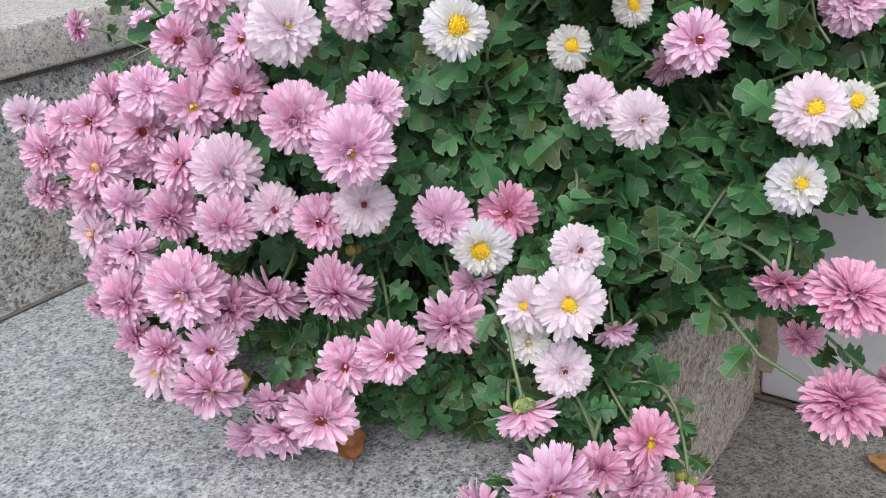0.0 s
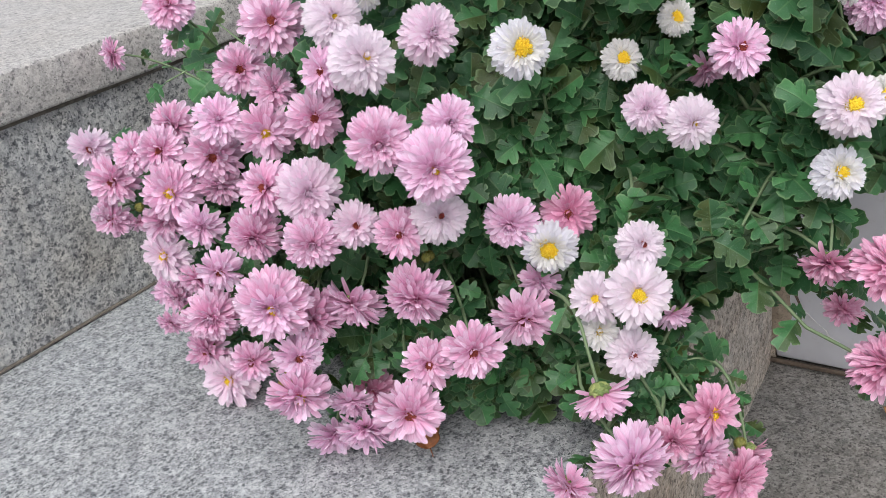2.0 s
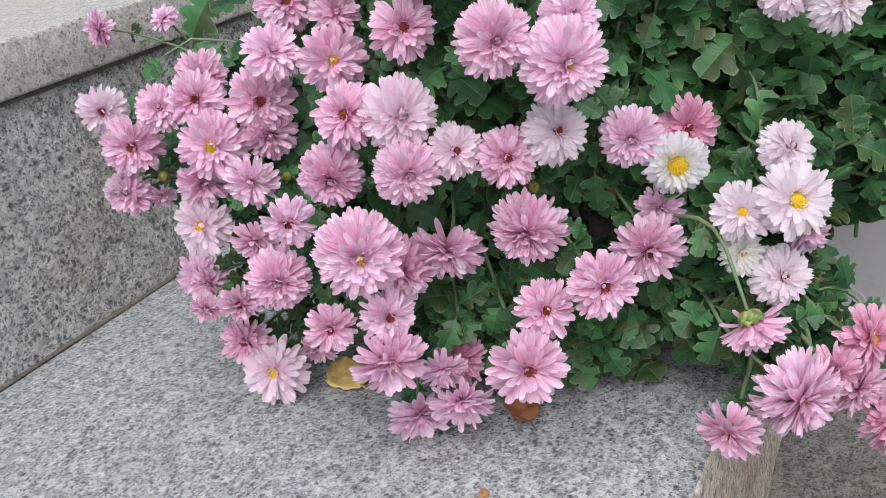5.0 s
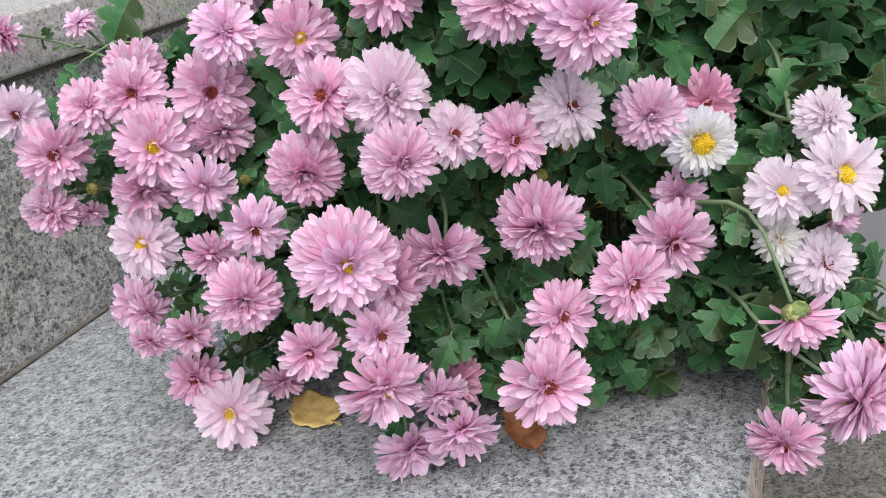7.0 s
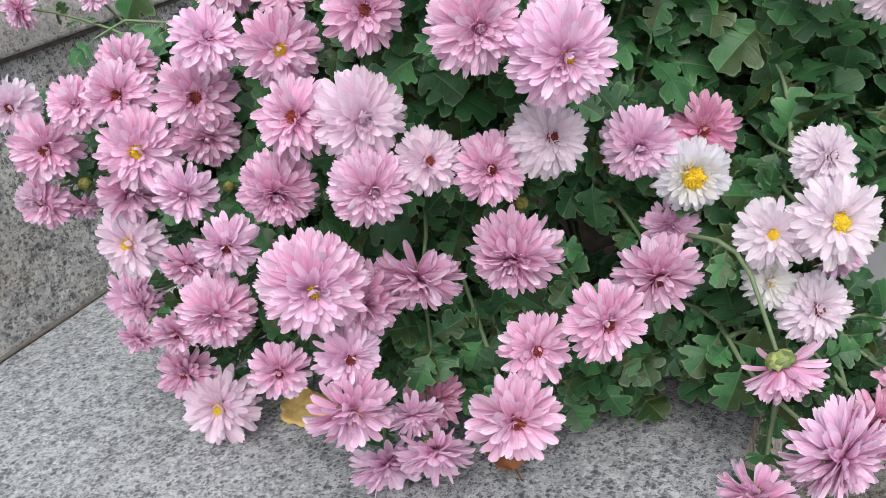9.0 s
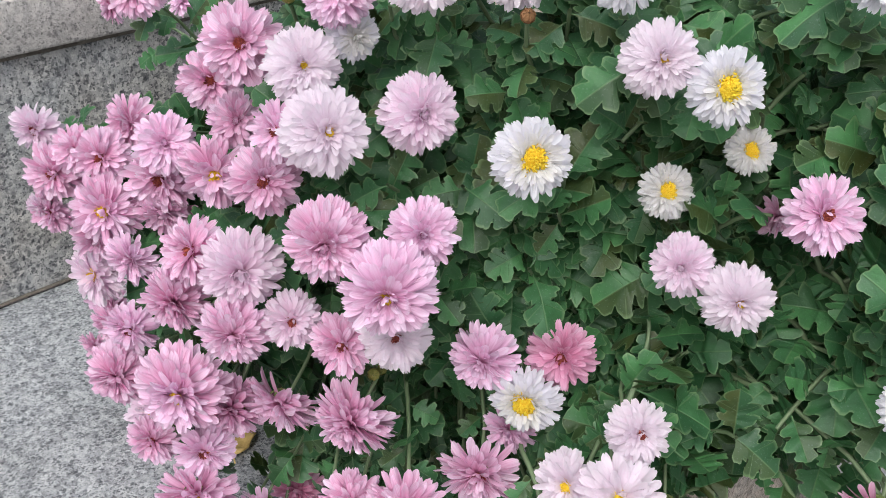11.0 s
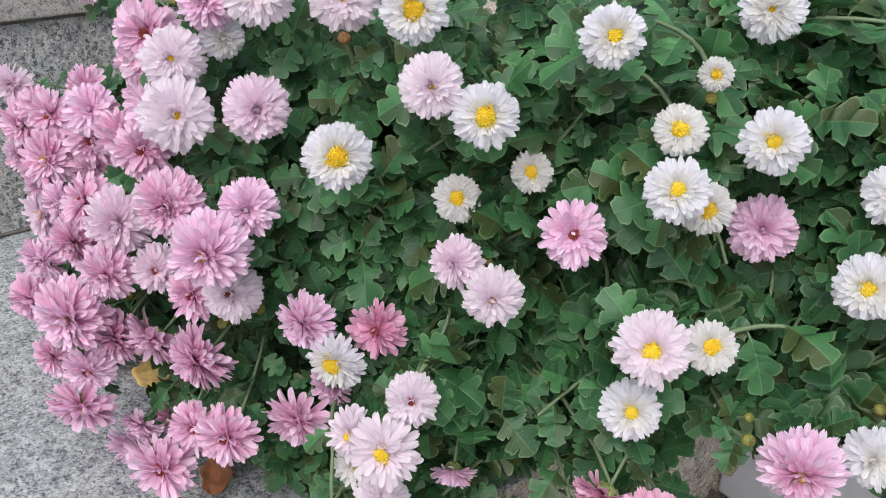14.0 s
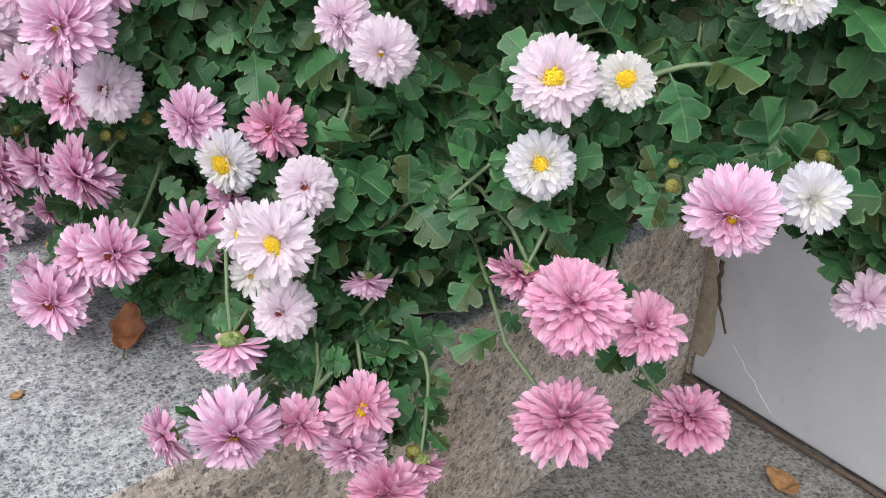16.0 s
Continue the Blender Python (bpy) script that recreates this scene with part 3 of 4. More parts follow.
LEAF_KINDS = ((1, 0.18, 0.30, 1.0), (2, 0.34, 0.16, 1.2), (3, 0.06, 0.42, 0.8), (4, 0.48, 0.24, 1.1), (5, 0.25, -0.10, 1.3), (6, 0.10, 0.20, 1.6), (7, 0.60, 0.05, 1.0), (8, -0.12, 0.35, 1.2))
LEAVES = [leaf_data(*kind) for kind in LEAF_KINDS]
OUTER = [leaf_data(*kind, 42, (0.0, 0.6, 1.0)) for kind in LEAF_KINDS]
INNER = [leaf_data(*kind, 30, (0.0, 1.0)) for kind in LEAF_KINDS]
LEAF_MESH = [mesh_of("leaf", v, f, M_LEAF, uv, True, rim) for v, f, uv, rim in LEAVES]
HEADS = []      # centre, facing and radius of every flower head
GROWN = {}      # leaves of each plant: variant and pose


def curve(root, out, end, facing, droop, n=12):
    """A stem's run: it leaves the root along out and comes to the head from behind."""
    a, d = Vector(root), Vector(end)
    far = (d - a).length
    b = a + (Vector(out) if d.x - a.x > 0.03 else Vector(out).normalized() * far * 0.45)
    c = d - Vector(facing) * (0.016 if facing[2] > 0.8 and d.x > 0.5 else min(0.05, far * 0.35)) + Vector((0, 0, 0.008 if d.x - a.x > 0.03 and d.z < 0.13 else -droop))
    pts = []
    for i in range(n + 1):
        s = i / n
        p = a * (1 - s) ** 3 + b * 3 * s * (1 - s) ** 2 + c * 3 * s * s * (1 - s) + d * s ** 3
        p += (0.010 if d.x > 0.42 else 0.004) * math.sin(math.pi * s) * Vector((noise.noise(p * 22), noise.noise(p * 22 + Vector((5, 5, 5))), noise.noise(p * 22 + Vector((9, 1, 3)))))
        floor = 0.004 if p.x < TREAD_EDGE + 0.004 else GROUND_Z + 0.01
        p.z = max(p.z, floor)
        pts.append(p)
    return pts


def arch(flat, trailing=False):
    """The way in which a shoot leaves the root: those that reach out far to the side rise first and then hang over."""
    if trailing:
        return Vector((flat.x * 0.45, flat.y * 0.75, 0.045 + 0.9 * max(0.0, flat.z)))
    if flat.x > 0.03:
        return Vector((flat.x * 0.22, flat.y * 0.45, 0.13 + 0.4 * max(0.0, flat.z)))
    return Vector((flat.x, flat.y * 0.6, max(0.06, 0.9 * flat.z + 0.08)))


def clear_of_heads(p, gap=0.0):
    for c, n, r in HEADS:
        d = p - c
        along = d.dot(n)
        if -0.35 * r < along < 0.07 and (d - along * n).length < r * (0.95 - 3 * max(0, along - 0.02)) + gap:
            return False
    return True


def edge_height(p):
    """How low the foliage hangs past the step's edge: lowest over the trailing flowers, higher towards the wall."""
    if p.y < 0.125 and p.x < 0.50:
        return -0.012
    return 0.05 if p.x < 0.475 else 0.073 if p.x < 0.505 else 0.087


def sprout(plant, at, along, size, face):
    """One leaf at a point, its tip along a direction, its face turned to face."""
    y = Vector(along).normalized()
    x = y.cross(Vector(face))
    if x.length < 1e-3:
        x = y.orthogonal()
    x.normalize()
    z = x.cross(y)
    tip, mid = Vector(at) + y * size, Vector(at) + y * size * 0.55
    for q in (tip, mid, mid + x * size * 0.36, mid - x * size * 0.36, Vector(at) + y * size * 0.25, Vector(at) + y * size * 0.8 + x * size * 0.33, Vector(at) + y * size * 0.8 - x * size * 0.33):
        if not clear_of_heads(q, 0.004 if plant.name == WHITE.name else 0.0):
            return
        if (q.x < TREAD_EDGE and q.z < 0.003) or q.x < 0.012 or q.y > WALL_Y - 0.006 or (0.16 < q.z < 0.2 and q.x < 0.02):
            return
    if mid.x > 0.435 and mid.z < edge_height(mid):
        close = min((mid - c).length for c, _, _ in HEADS) < 0.045
        if not close or rng.random() > 0.85:
            return
    m = Matrix((x, y, z)).transposed().to_4x4()
    m.translation = at
    GROWN[plant.name].append((int(rng.integers(len(LEAVES))), m @ Matrix.Diagonal((size * float(rng.uniform(0.85, 1.15)), size, size, 1))))


def leafy(plant, pts, start, spacing, size, toward, end=0.9):
    """Leaves all round a stem, the upper ones smaller, faces turned up and to the light."""
    total = sum((pts[i + 1] - pts[i]).length for i in range(len(pts) - 1))
    n = max(1, int(total * (end - start) / spacing))
    turn = float(rng.uniform(0, 6.28))
    for k in range(n):
        s = start + (end - start) * (k + float(rng.uniform(0, 0.8))) / n
        i = min(int(s * (len(pts) - 1)), len(pts) - 2)
        p = pts[i].lerp(pts[i + 1], s * (len(pts) - 1) - i)
        ahead = (pts[i + 1] - pts[i]).normalized()
        side = ahead.orthogonal().normalized()
        turn += 2.39996 + float(rng.normal(0, 0.3))
        out = side * math.cos(turn) + ahead.cross(side) * math.sin(turn)
        way = out + ahead * float(rng.uniform(0.1, 0.8)) + Vector((0, -0.1, float(rng.uniform(-0.45, 0.2))))
        face = Vector(toward) * float(rng.uniform(0.5, 1.0)) + Vector((0, 0, 0.55)) + ahead * 0.4 + Vector(rng.normal(0, 0.30, 3).tolist())
        sprout(plant, p, way, size * float(rng.uniform(0.50, 1.0)) * (1.0 - 0.25 * s), face)


def plant_thing(name, root, label):
    ob = thing(name, root, label, "flowering plant", "chrysanthemums on the step")
    GROWN[ob.name] = []
    return ob


PINK = plant_thing("chrysanthemum_plant", (0.27, 0.20, 0.012), "spreading chrysanthemum with crowded dusky pink double flowers")
WHITE = plant_thing("chrysanthemum_plant", (0.39, 0.27, 0.014), "leafy chrysanthemum with white and blush yellow-centred flowers")
TRAIL = plant_thing("chrysanthemum_plant", (0.385, 0.18, 0.012), "chrysanthemum with rose pink flowers trailing over the step edge")
ROOTS = {PINK.name: Vector((0.27, 0.20, 0.010)), WHITE.name: Vector((0.39, 0.27, 0.012)), TRAIL.name: Vector((0.385, 0.18, 0.010))}
STEMS = []
NODES = []      # places along the flower stems where side shoots leave


def bloom(plant, tone, form, centre, at, facing, width):
    """One flower head with its inner petals, disc and calyx, and the stem that bears it."""
    n, r = Vector(facing).normalized(), width / 2
    outer, inner, disc = FORMS[form]
    turned = n.to_track_quat("Z", "Y").to_matrix() @ Matrix.Rotation(float(rng.uniform(0, 6.28)), 3, "Z")
    m = Matrix.Translation(Vector(at) - n * 0.06 * r) @ turned.to_4x4() @ Matrix.Scale(r * 1.03, 4)
    above = turned.transposed() @ Vector((0, 0, 1))
    hang = (math.atan2(above.y, above.x), 5.0 * math.hypot(above.x, above.y), float(rng.uniform(0, 6.28)), float(rng.uniform(2, 9)), 42.0 * max(0.0, -n.z - 0.15))
    slim = 0.84 if form in ("double", "flat") else 0.90 if tone in ("white", "cream", "blush", "pale") else 0.94
    if centre == "closed":
        inner = inner + [(10, 0.05, 0.25 if form == "double" else 0.15, 0.24, 0.13, 60, 38), (7, 0.02, 0.27 if form == "double" else 0.17, 0.18, 0.12, 74, 50)]
        disc = 0.07
    if centre == "red" or centre == "yellow" and form == "semi":
        disc = 0.17
    if centre == "disc":
        disc = max(disc, 0.20)
        inner = [(c, max(r0, disc * 0.75), z0, ln * 0.85, w, li * 0.8, b) for c, r0, z0, ln, w, li, b in inner]
    wild = 1.25 if form == "semi" else 0.9
    head = part("flower", ring_mesh("outer_petals", outer, PETALS[tone], wild, hang, slim), plant, LOOKS[tone], m)
    part("inner_petals", ring_mesh("inner_petals", inner, PETALS["cream" if tone == "white" else INNER_TONE.get((tone, centre, plant.name), tone)], wild * (1.5 if tone in ("white", "cream") else 1.15), hang, slim), head, "", m)
    part("disc", disc_mesh(disc, M_DISC[centre], 220 if disc > 0.2 else 150 if disc > 0.15 else 70, 0.24 if form == "double" else 0.12), head, DISCS[centre], m)
    part("calyx", CALYX, head, "pale green calyx", m)
    HEADS.append((Vector(at), n, r))
    STEMS.append((plant, Vector(at) - n * (0.40 * r), n, r))


INNER_TONE = {("pink", "yellow", PINK.name): "lilac", ("pink", "yellow", TRAIL.name): "lilac", ("lilac", "yellow", WHITE.name): "pink"}
LOOKS = {"pink": "dusky pink double flower head", "rose": "deep rose pink flower head", "lilac": "lilac pink flower head", "pale": "pale pink flower head",
         "blush": "blush white flower head", "white": "pure white flower head", "cream": "cream white flower head"}
DISCS = {"yellow": "golden yellow centre", "disc": "wide golden yellow centre", "red": "red-brown centre", "closed": "closed rose centre"}

build_steps()
build_ground()
build_side_wall()
build_soil()

# ---- every flower head: plant, colour, form, centre, place, facing, width ----
bloom(PINK, "pink", "semi", "red", (0.240, 0.075, 0.202), (0.68, -0.68, 0.28), 0.0295)
bloom(PINK, "pink", "semi", "closed", (0.033, 0.136, 0.189), (-0.35, -0.93, 0.10), 0.0255)
bloom(PINK, "lilac", "semi", "closed", (0.049, 0.177, 0.186), (0.00, -0.69, 0.73), 0.0207)
bloom(PINK, "pink", "semi", "red", (0.289, 0.060, 0.231), (0.71, -0.61, 0.36), 0.0324)
bloom(PINK, "pink", "semi", "closed", (0.277, 0.062, 0.197), (0.75, -0.57, 0.34), 0.0239)
bloom(PINK, "lilac", "semi", "red", (0.334, 0.041, 0.214), (0.26, -0.93, 0.27), 0.0222)
bloom(PINK, "blush", "double", "yellow", (0.357, 0.044, 0.219), (0.88, -0.33, 0.34), 0.0307)
bloom(PINK, "pale", "double", "closed", (0.374, 0.070, 0.222), (0.85, -0.41, 0.34), 0.0282)
bloom(WHITE, "white", "disc", "yellow", (0.409, 0.085, 0.212), (0.79, -0.48, 0.39), 0.0283)
bloom(WHITE, "cream", "disc", "yellow", (0.437, 0.122, 0.197), (0.66, -0.55, 0.51), 0.0200)
bloom(WHITE, "cream", "disc", "yellow", (0.453, 0.145, 0.209), (0.62, -0.62, 0.48), 0.0176)
bloom(WHITE, "lilac", "semi", "red", (0.483, 0.140, 0.197), (0.64, -0.68, 0.36), 0.0264)
bloom(WHITE, "pale", "double", "closed", (0.452, 0.110, 0.179), (0.41, -0.87, 0.28), 0.0222)
bloom(WHITE, "blush", "double", "yellow", (0.471, 0.114, 0.172), (0.70, -0.69, 0.17), 0.0244)
bloom(WHITE, "blush", "double", "disc", (0.529, 0.136, 0.175), (0.52, -0.70, 0.50), 0.0284)
bloom(WHITE, "cream", "disc", "yellow", (0.537, 0.159, 0.172), (0.56, -0.62, 0.55), 0.0205)
bloom(WHITE, "white", "double", "disc", (0.525, 0.137, 0.145), (0.55, -0.69, 0.47), 0.0240)
bloom(PINK, "blush", "double", "yellow", (0.336, 0.053, 0.234), (0.74, -0.55, 0.38), 0.0277)
bloom(PINK, "pale", "semi", "red", (0.144, 0.033, 0.166), (0.52, -0.85, -0.06), 0.0260)
bloom(PINK, "pink", "semi", "red", (0.159, 0.031, 0.148), (0.53, -0.85, 0.03), 0.0313)
bloom(PINK, "pink", "semi", "yellow", (0.217, 0.027, 0.149), (0.57, -0.82, 0.04), 0.0334)
bloom(PINK, "pink", "semi", "yellow", (0.281, 0.047, 0.180), (0.68, -0.74, 0.01), 0.0306)
bloom(PINK, "pink", "semi", "red", (0.323, 0.041, 0.192), (0.75, -0.61, 0.24), 0.0280)
bloom(PINK, "pink", "double", "closed", (0.366, 0.033, 0.186), (0.68, -0.73, 0.08), 0.0307)
bloom(PINK, "lilac", "double", "closed", (0.386, 0.058, 0.187), (0.70, -0.61, 0.37), 0.0250)
bloom(PINK, "lilac", "double", "yellow", (0.390, 0.038, 0.175), (0.62, -0.78, -0.03), 0.0340)
bloom(PINK, "pale", "double", "closed", (0.323, 0.027, 0.161), (0.73, -0.67, 0.13), 0.0326)
bloom(PINK, "pale", "semi", "red", (0.340, 0.035, 0.143), (0.75, -0.61, 0.25), 0.0237)
bloom(PINK, "blush", "double", "red", (0.376, 0.053, 0.144), (0.72, -0.57, 0.38), 0.0272)
bloom(PINK, "pink", "semi", "red", (0.358, 0.043, 0.137), (0.63, -0.75, 0.18), 0.0258)
bloom(PINK, "pink", "double", "closed", (0.327, 0.018, 0.140), (0.70, -0.71, 0.01), 0.0283)
bloom(PINK, "lilac", "semi", "closed", (0.236, 0.026, 0.132), (0.48, -0.87, -0.03), 0.0257)
bloom(PINK, "lilac", "semi", "red", (0.272, 0.004, 0.123), (0.47, -0.88, -0.08), 0.0238)
bloom(PINK, "pink", "double", "yellow", (0.305, 0.004, 0.109), (0.62, -0.77, 0.10), 0.0395)
bloom(PINK, "pink", "semi", "closed", (0.327, 0.034, 0.098), (0.15, -0.93, -0.33), 0.0325)
bloom(PINK, "pink", "double", "closed", (0.363, 0.041, 0.106), (0.15, -0.93, -0.33), 0.0328)
bloom(PINK, "pink", "semi", "red", (0.285, -0.002, 0.077), (0.53, -0.85, -0.03), 0.0237)
bloom(PINK, "lilac", "semi", "red", (0.310, 0.007, 0.080), (0.78, -0.63, 0.01), 0.0257)
bloom(PINK, "pink", "semi", "yellow", (0.310, 0.001, 0.061), (0.59, -0.76, -0.29), 0.0337)
bloom(PINK, "pink", "semi", "red", (0.365, 0.018, 0.055), (0.61, -0.79, -0.02), 0.0346)
bloom(PINK, "pink", "semi", "red", (0.369, 0.034, 0.074), (0.51, -0.84, 0.21), 0.0268)
bloom(PINK, "pink", "semi", "red", (0.394, 0.038, 0.085), (0.65, -0.75, 0.12), 0.0298)
bloom(PINK, "pink", "semi", "red", (0.403, 0.068, 0.087), (0.48, -0.81, -0.33), 0.0325)
bloom(PINK, "lilac", "double", "closed", (0.398, 0.075, 0.133), (0.37, -0.93, 0.00), 0.0273)
bloom(PINK, "rose", "semi", "red", (0.413, 0.102, 0.128), (0.53, -0.83, 0.18), 0.0275)
bloom(PINK, "white", "disc", "yellow", (0.414, 0.080, 0.120), (0.47, -0.88, 0.07), 0.0281)
bloom(WHITE, "blush", "double", "red", (0.455, 0.091, 0.123), (0.68, -0.62, 0.40), 0.0232)
bloom(WHITE, "blush", "semi", "disc", (0.460, 0.074, 0.108), (0.59, -0.74, 0.33), 0.0305)
bloom(WHITE, "blush", "semi", "yellow", (0.441, 0.071, 0.104), (0.12, -0.90, 0.42), 0.0253)
bloom(WHITE, "lilac", "semi", "closed", (0.457, 0.114, 0.075), (0.45, -0.50, -0.74), 0.0203)
bloom(WHITE, "cream", "semi", "yellow", (0.439, 0.074, 0.085), (0.54, -0.77, 0.33), 0.0193)
bloom(WHITE, "blush", "double", "red", (0.453, 0.078, 0.073), (0.57, -0.69, 0.44), 0.0258)
bloom(TRAIL, "pink", "semi", "closed", (0.445, 0.060, 0.061), (0.35, -0.15, -0.92), 0.0292)
bloom(TRAIL, "rose", "semi", "closed", (0.522, 0.134, 0.103), (0.02, -0.82, -0.58), 0.0252)
bloom(TRAIL, "rose", "flat", "closed", (0.549, 0.133, 0.106), (0.20, -0.25, 0.95), 0.0338)
bloom(TRAIL, "rose", "semi", "closed", (0.524, 0.156, 0.067), (0.04, -0.95, -0.32), 0.0200)
bloom(TRAIL, "rose", "flat", "closed", (0.549, 0.133, 0.057), (0.02, -0.03, 1.0), 0.0357)
bloom(TRAIL, "rose", "semi", "closed", (0.558, 0.162, 0.089), (0.62, -0.36, 0.70), 0.0271)
bloom(TRAIL, "rose", "flat", "closed", (0.560, 0.196, 0.032), (0.08, -0.06, 0.99), 0.0326)
bloom(WHITE, "lilac", "double", "yellow", (0.576, 0.170, 0.138), (0.49, -0.87, -0.01), 0.0312)
bloom(WHITE, "white", "semi", "closed", (0.589, 0.192, 0.142), (0.51, -0.79, 0.35), 0.0230)
bloom(WHITE, "pale", "semi", "closed", (0.592, 0.249, 0.081), (0.61, -0.79, 0.05), 0.0251)
bloom(TRAIL, "pink", "semi", "red", (0.441, 0.030, 0.029), (-0.12, -0.95, -0.22), 0.0264)
bloom(TRAIL, "lilac", "double", "yellow", (0.464, 0.048, 0.037), (0.80, -0.55, -0.26), 0.0370)
bloom(TRAIL, "rose", "semi", "closed", (0.473, 0.071, 0.035), (0.59, -0.80, -0.08), 0.0236)
bloom(TRAIL, "rose", "semi", "yellow", (0.484, 0.092, 0.039), (0.86, -0.48, 0.18), 0.0293)
bloom(TRAIL, "pink", "double", "closed", (0.479, 0.089, 0.017), (0.80, -0.57, -0.17), 0.0306)
bloom(TRAIL, "rose", "flat", "closed", (0.494, 0.096, -0.001), (0.86, -0.51, 0.02), 0.0320)
bloom(TRAIL, "rose", "semi", "closed", (0.493, 0.114, 0.004), (0.45, -0.30, -0.84), 0.0215)
bloom(PINK, "pink", "semi", "closed", (0.188, 0.060, 0.173), (0.24, -0.94, 0.24), 0.0293)
bloom(PINK, "lilac", "semi", "closed", (0.254, 0.042, 0.187), (0.69, -0.54, 0.48), 0.0272)
bloom(PINK, "pink", "semi", "red", (0.236, 0.046, 0.164), (0.63, -0.77, 0.05), 0.0334)
bloom(PINK, "pink", "semi", "red", (0.207, 0.035, 0.169), (0.59, -0.74, 0.31), 0.0279)
bloom(PINK, "pink", "semi", "closed", (0.236, 0.046, 0.148), (0.55, -0.75, -0.37), 0.0267)
bloom(PINK, "pink", "semi", "red", (0.146, 0.030, 0.123), (0.33, -0.94, -0.08), 0.0256)
bloom(PINK, "pink", "semi", "closed", (0.205, 0.027, 0.131), (0.54, -0.79, -0.28), 0.0262)
bloom(PINK, "pale", "semi", "yellow", (0.198, 0.024, 0.110), (0.39, -0.91, 0.16), 0.0312)
bloom(PINK, "pink", "semi", "red", (0.302, 0.020, 0.164), (0.21, -0.91, 0.35), 0.0285)
bloom(PINK, "pink", "double", "closed", (0.290, 0.016, 0.139), (0.49, -0.84, -0.23), 0.0285)
bloom(PINK, "pink", "double", "closed", (0.262, -0.001, 0.098), (0.57, -0.82, -0.05), 0.0295)
bloom(PINK, "lilac", "semi", "closed", (0.162, 0.043, 0.070), (0.16, -0.98, 0.12), 0.0288)
bloom(PINK, "pink", "semi", "red", (0.188, 0.037, 0.036), (0.32, -0.95, 0.06), 0.0294)
bloom(PINK, "pale", "semi", "yellow", (0.203, 0.037, 0.019), (0.32, -0.90, 0.31), 0.0378)
bloom(PINK, "lilac", "semi", "closed", (0.318, 0.026, 0.043), (0.44, -0.75, -0.50), 0.0231)
bloom(PINK, "rose", "semi", "closed", (0.314, 0.046, 0.035), (0.54, -0.84, 0.03), 0.0265)
bloom(PINK, "lilac", "semi", "closed", (0.299, 0.027, 0.015), (0.51, -0.69, -0.51), 0.0324)
bloom(PINK, "lilac", "semi", "closed", (0.323, 0.027, 0.026), (0.41, -0.74, -0.54), 0.0312)
bloom(PINK, "pink", "double", "closed", (0.310, 0.022, 0.094), (0.50, -0.82, -0.27), 0.0311)
bloom(PINK, "lilac", "semi", "closed", (0.404, 0.084, 0.099), (0.22, -0.93, -0.30), 0.0213)
bloom(PINK, "pink", "semi", "closed", (0.217, 0.059, 0.241), (0.54, -0.76, 0.36), 0.0275)
bloom(PINK, "lilac", "double", "closed", (0.338, 0.068, 0.256), (0.66, -0.70, 0.27), 0.0247)
bloom(PINK, "white", "double", "closed", (0.338, 0.074, 0.240), (0.94, -0.31, 0.12), 0.0195)
bloom(PINK, "blush", "double", "disc", (0.376, 0.072, 0.268), (0.81, -0.52, 0.28), 0.0279)
bloom(WHITE, "blush", "double", "yellow", (0.389, 0.100, 0.266), (0.76, -0.60, 0.23), 0.0283)
bloom(WHITE, "white", "disc", "yellow", (0.424, 0.107, 0.269), (0.69, -0.66, 0.29), 0.0260)
bloom(WHITE, "blush", "double", "yellow", (0.439, 0.105, 0.246), (0.76, -0.57, 0.31), 0.0245)
bloom(WHITE, "white", "disc", "disc", (0.455, 0.117, 0.238), (0.79, -0.54, 0.30), 0.0257)
bloom(WHITE, "white", "double", "disc", (0.485, 0.143, 0.271), (0.71, -0.59, 0.40), 0.0225)
bloom(WHITE, "cream", "disc", "yellow", (0.494, 0.191, 0.253), (0.60, -0.70, 0.38), 0.0136)
bloom(WHITE, "cream", "disc", "disc", (0.502, 0.165, 0.240), (0.53, -0.73, 0.42), 0.0197)
bloom(WHITE, "white", "double", "disc", (0.527, 0.183, 0.241), (0.47, -0.80, 0.37), 0.0239)
bloom(WHITE, "white", "double", "disc", (0.519, 0.146, 0.229), (0.53, -0.73, 0.43), 0.0228)
bloom(WHITE, "cream", "disc", "yellow", (0.522, 0.161, 0.219), (0.64, -0.72, 0.28), 0.0194)
bloom(WHITE, "lilac", "double", "closed", (0.523, 0.198, 0.201), (0.46, -0.79, 0.41), 0.0267)
bloom(WHITE, "white", "double", "disc", (0.567, 0.195, 0.200), (0.38, -0.84, 0.40), 0.0239)
bloom(WHITE, "white", "double", "disc", (0.558, 0.214, 0.226), (0.47, -0.82, 0.33), 0.0226)
bloom(WHITE, "white", "double", "yellow", (0.491, 0.222, 0.272), (0.49, -0.84, 0.23), 0.0258)
bloom(WHITE, "lilac", "semi", "closed", (0.403, 0.118, 0.279), (0.61, -0.59, 0.52), 0.0212)
bloom(WHITE, "blush", "double", "yellow", (0.363, 0.099, 0.277), (0.73, -0.53, 0.42), 0.0214)
bloom(PINK, "blush", "double", "yellow", (0.305, 0.074, 0.267), (0.81, -0.41, 0.43), 0.0244)
bloom(PINK, "pink", "semi", "closed", (0.183, 0.034, 0.166), (0.58, -0.63, 0.52), 0.0244)
bloom(PINK, "pink", "semi", "red", (0.245, 0.009, 0.111), (0.38, -0.86, -0.35), 0.0211)
bloom(PINK, "pink", "semi", "red", (0.205, 0.026, 0.066), (0.44, -0.86, -0.25), 0.0230)
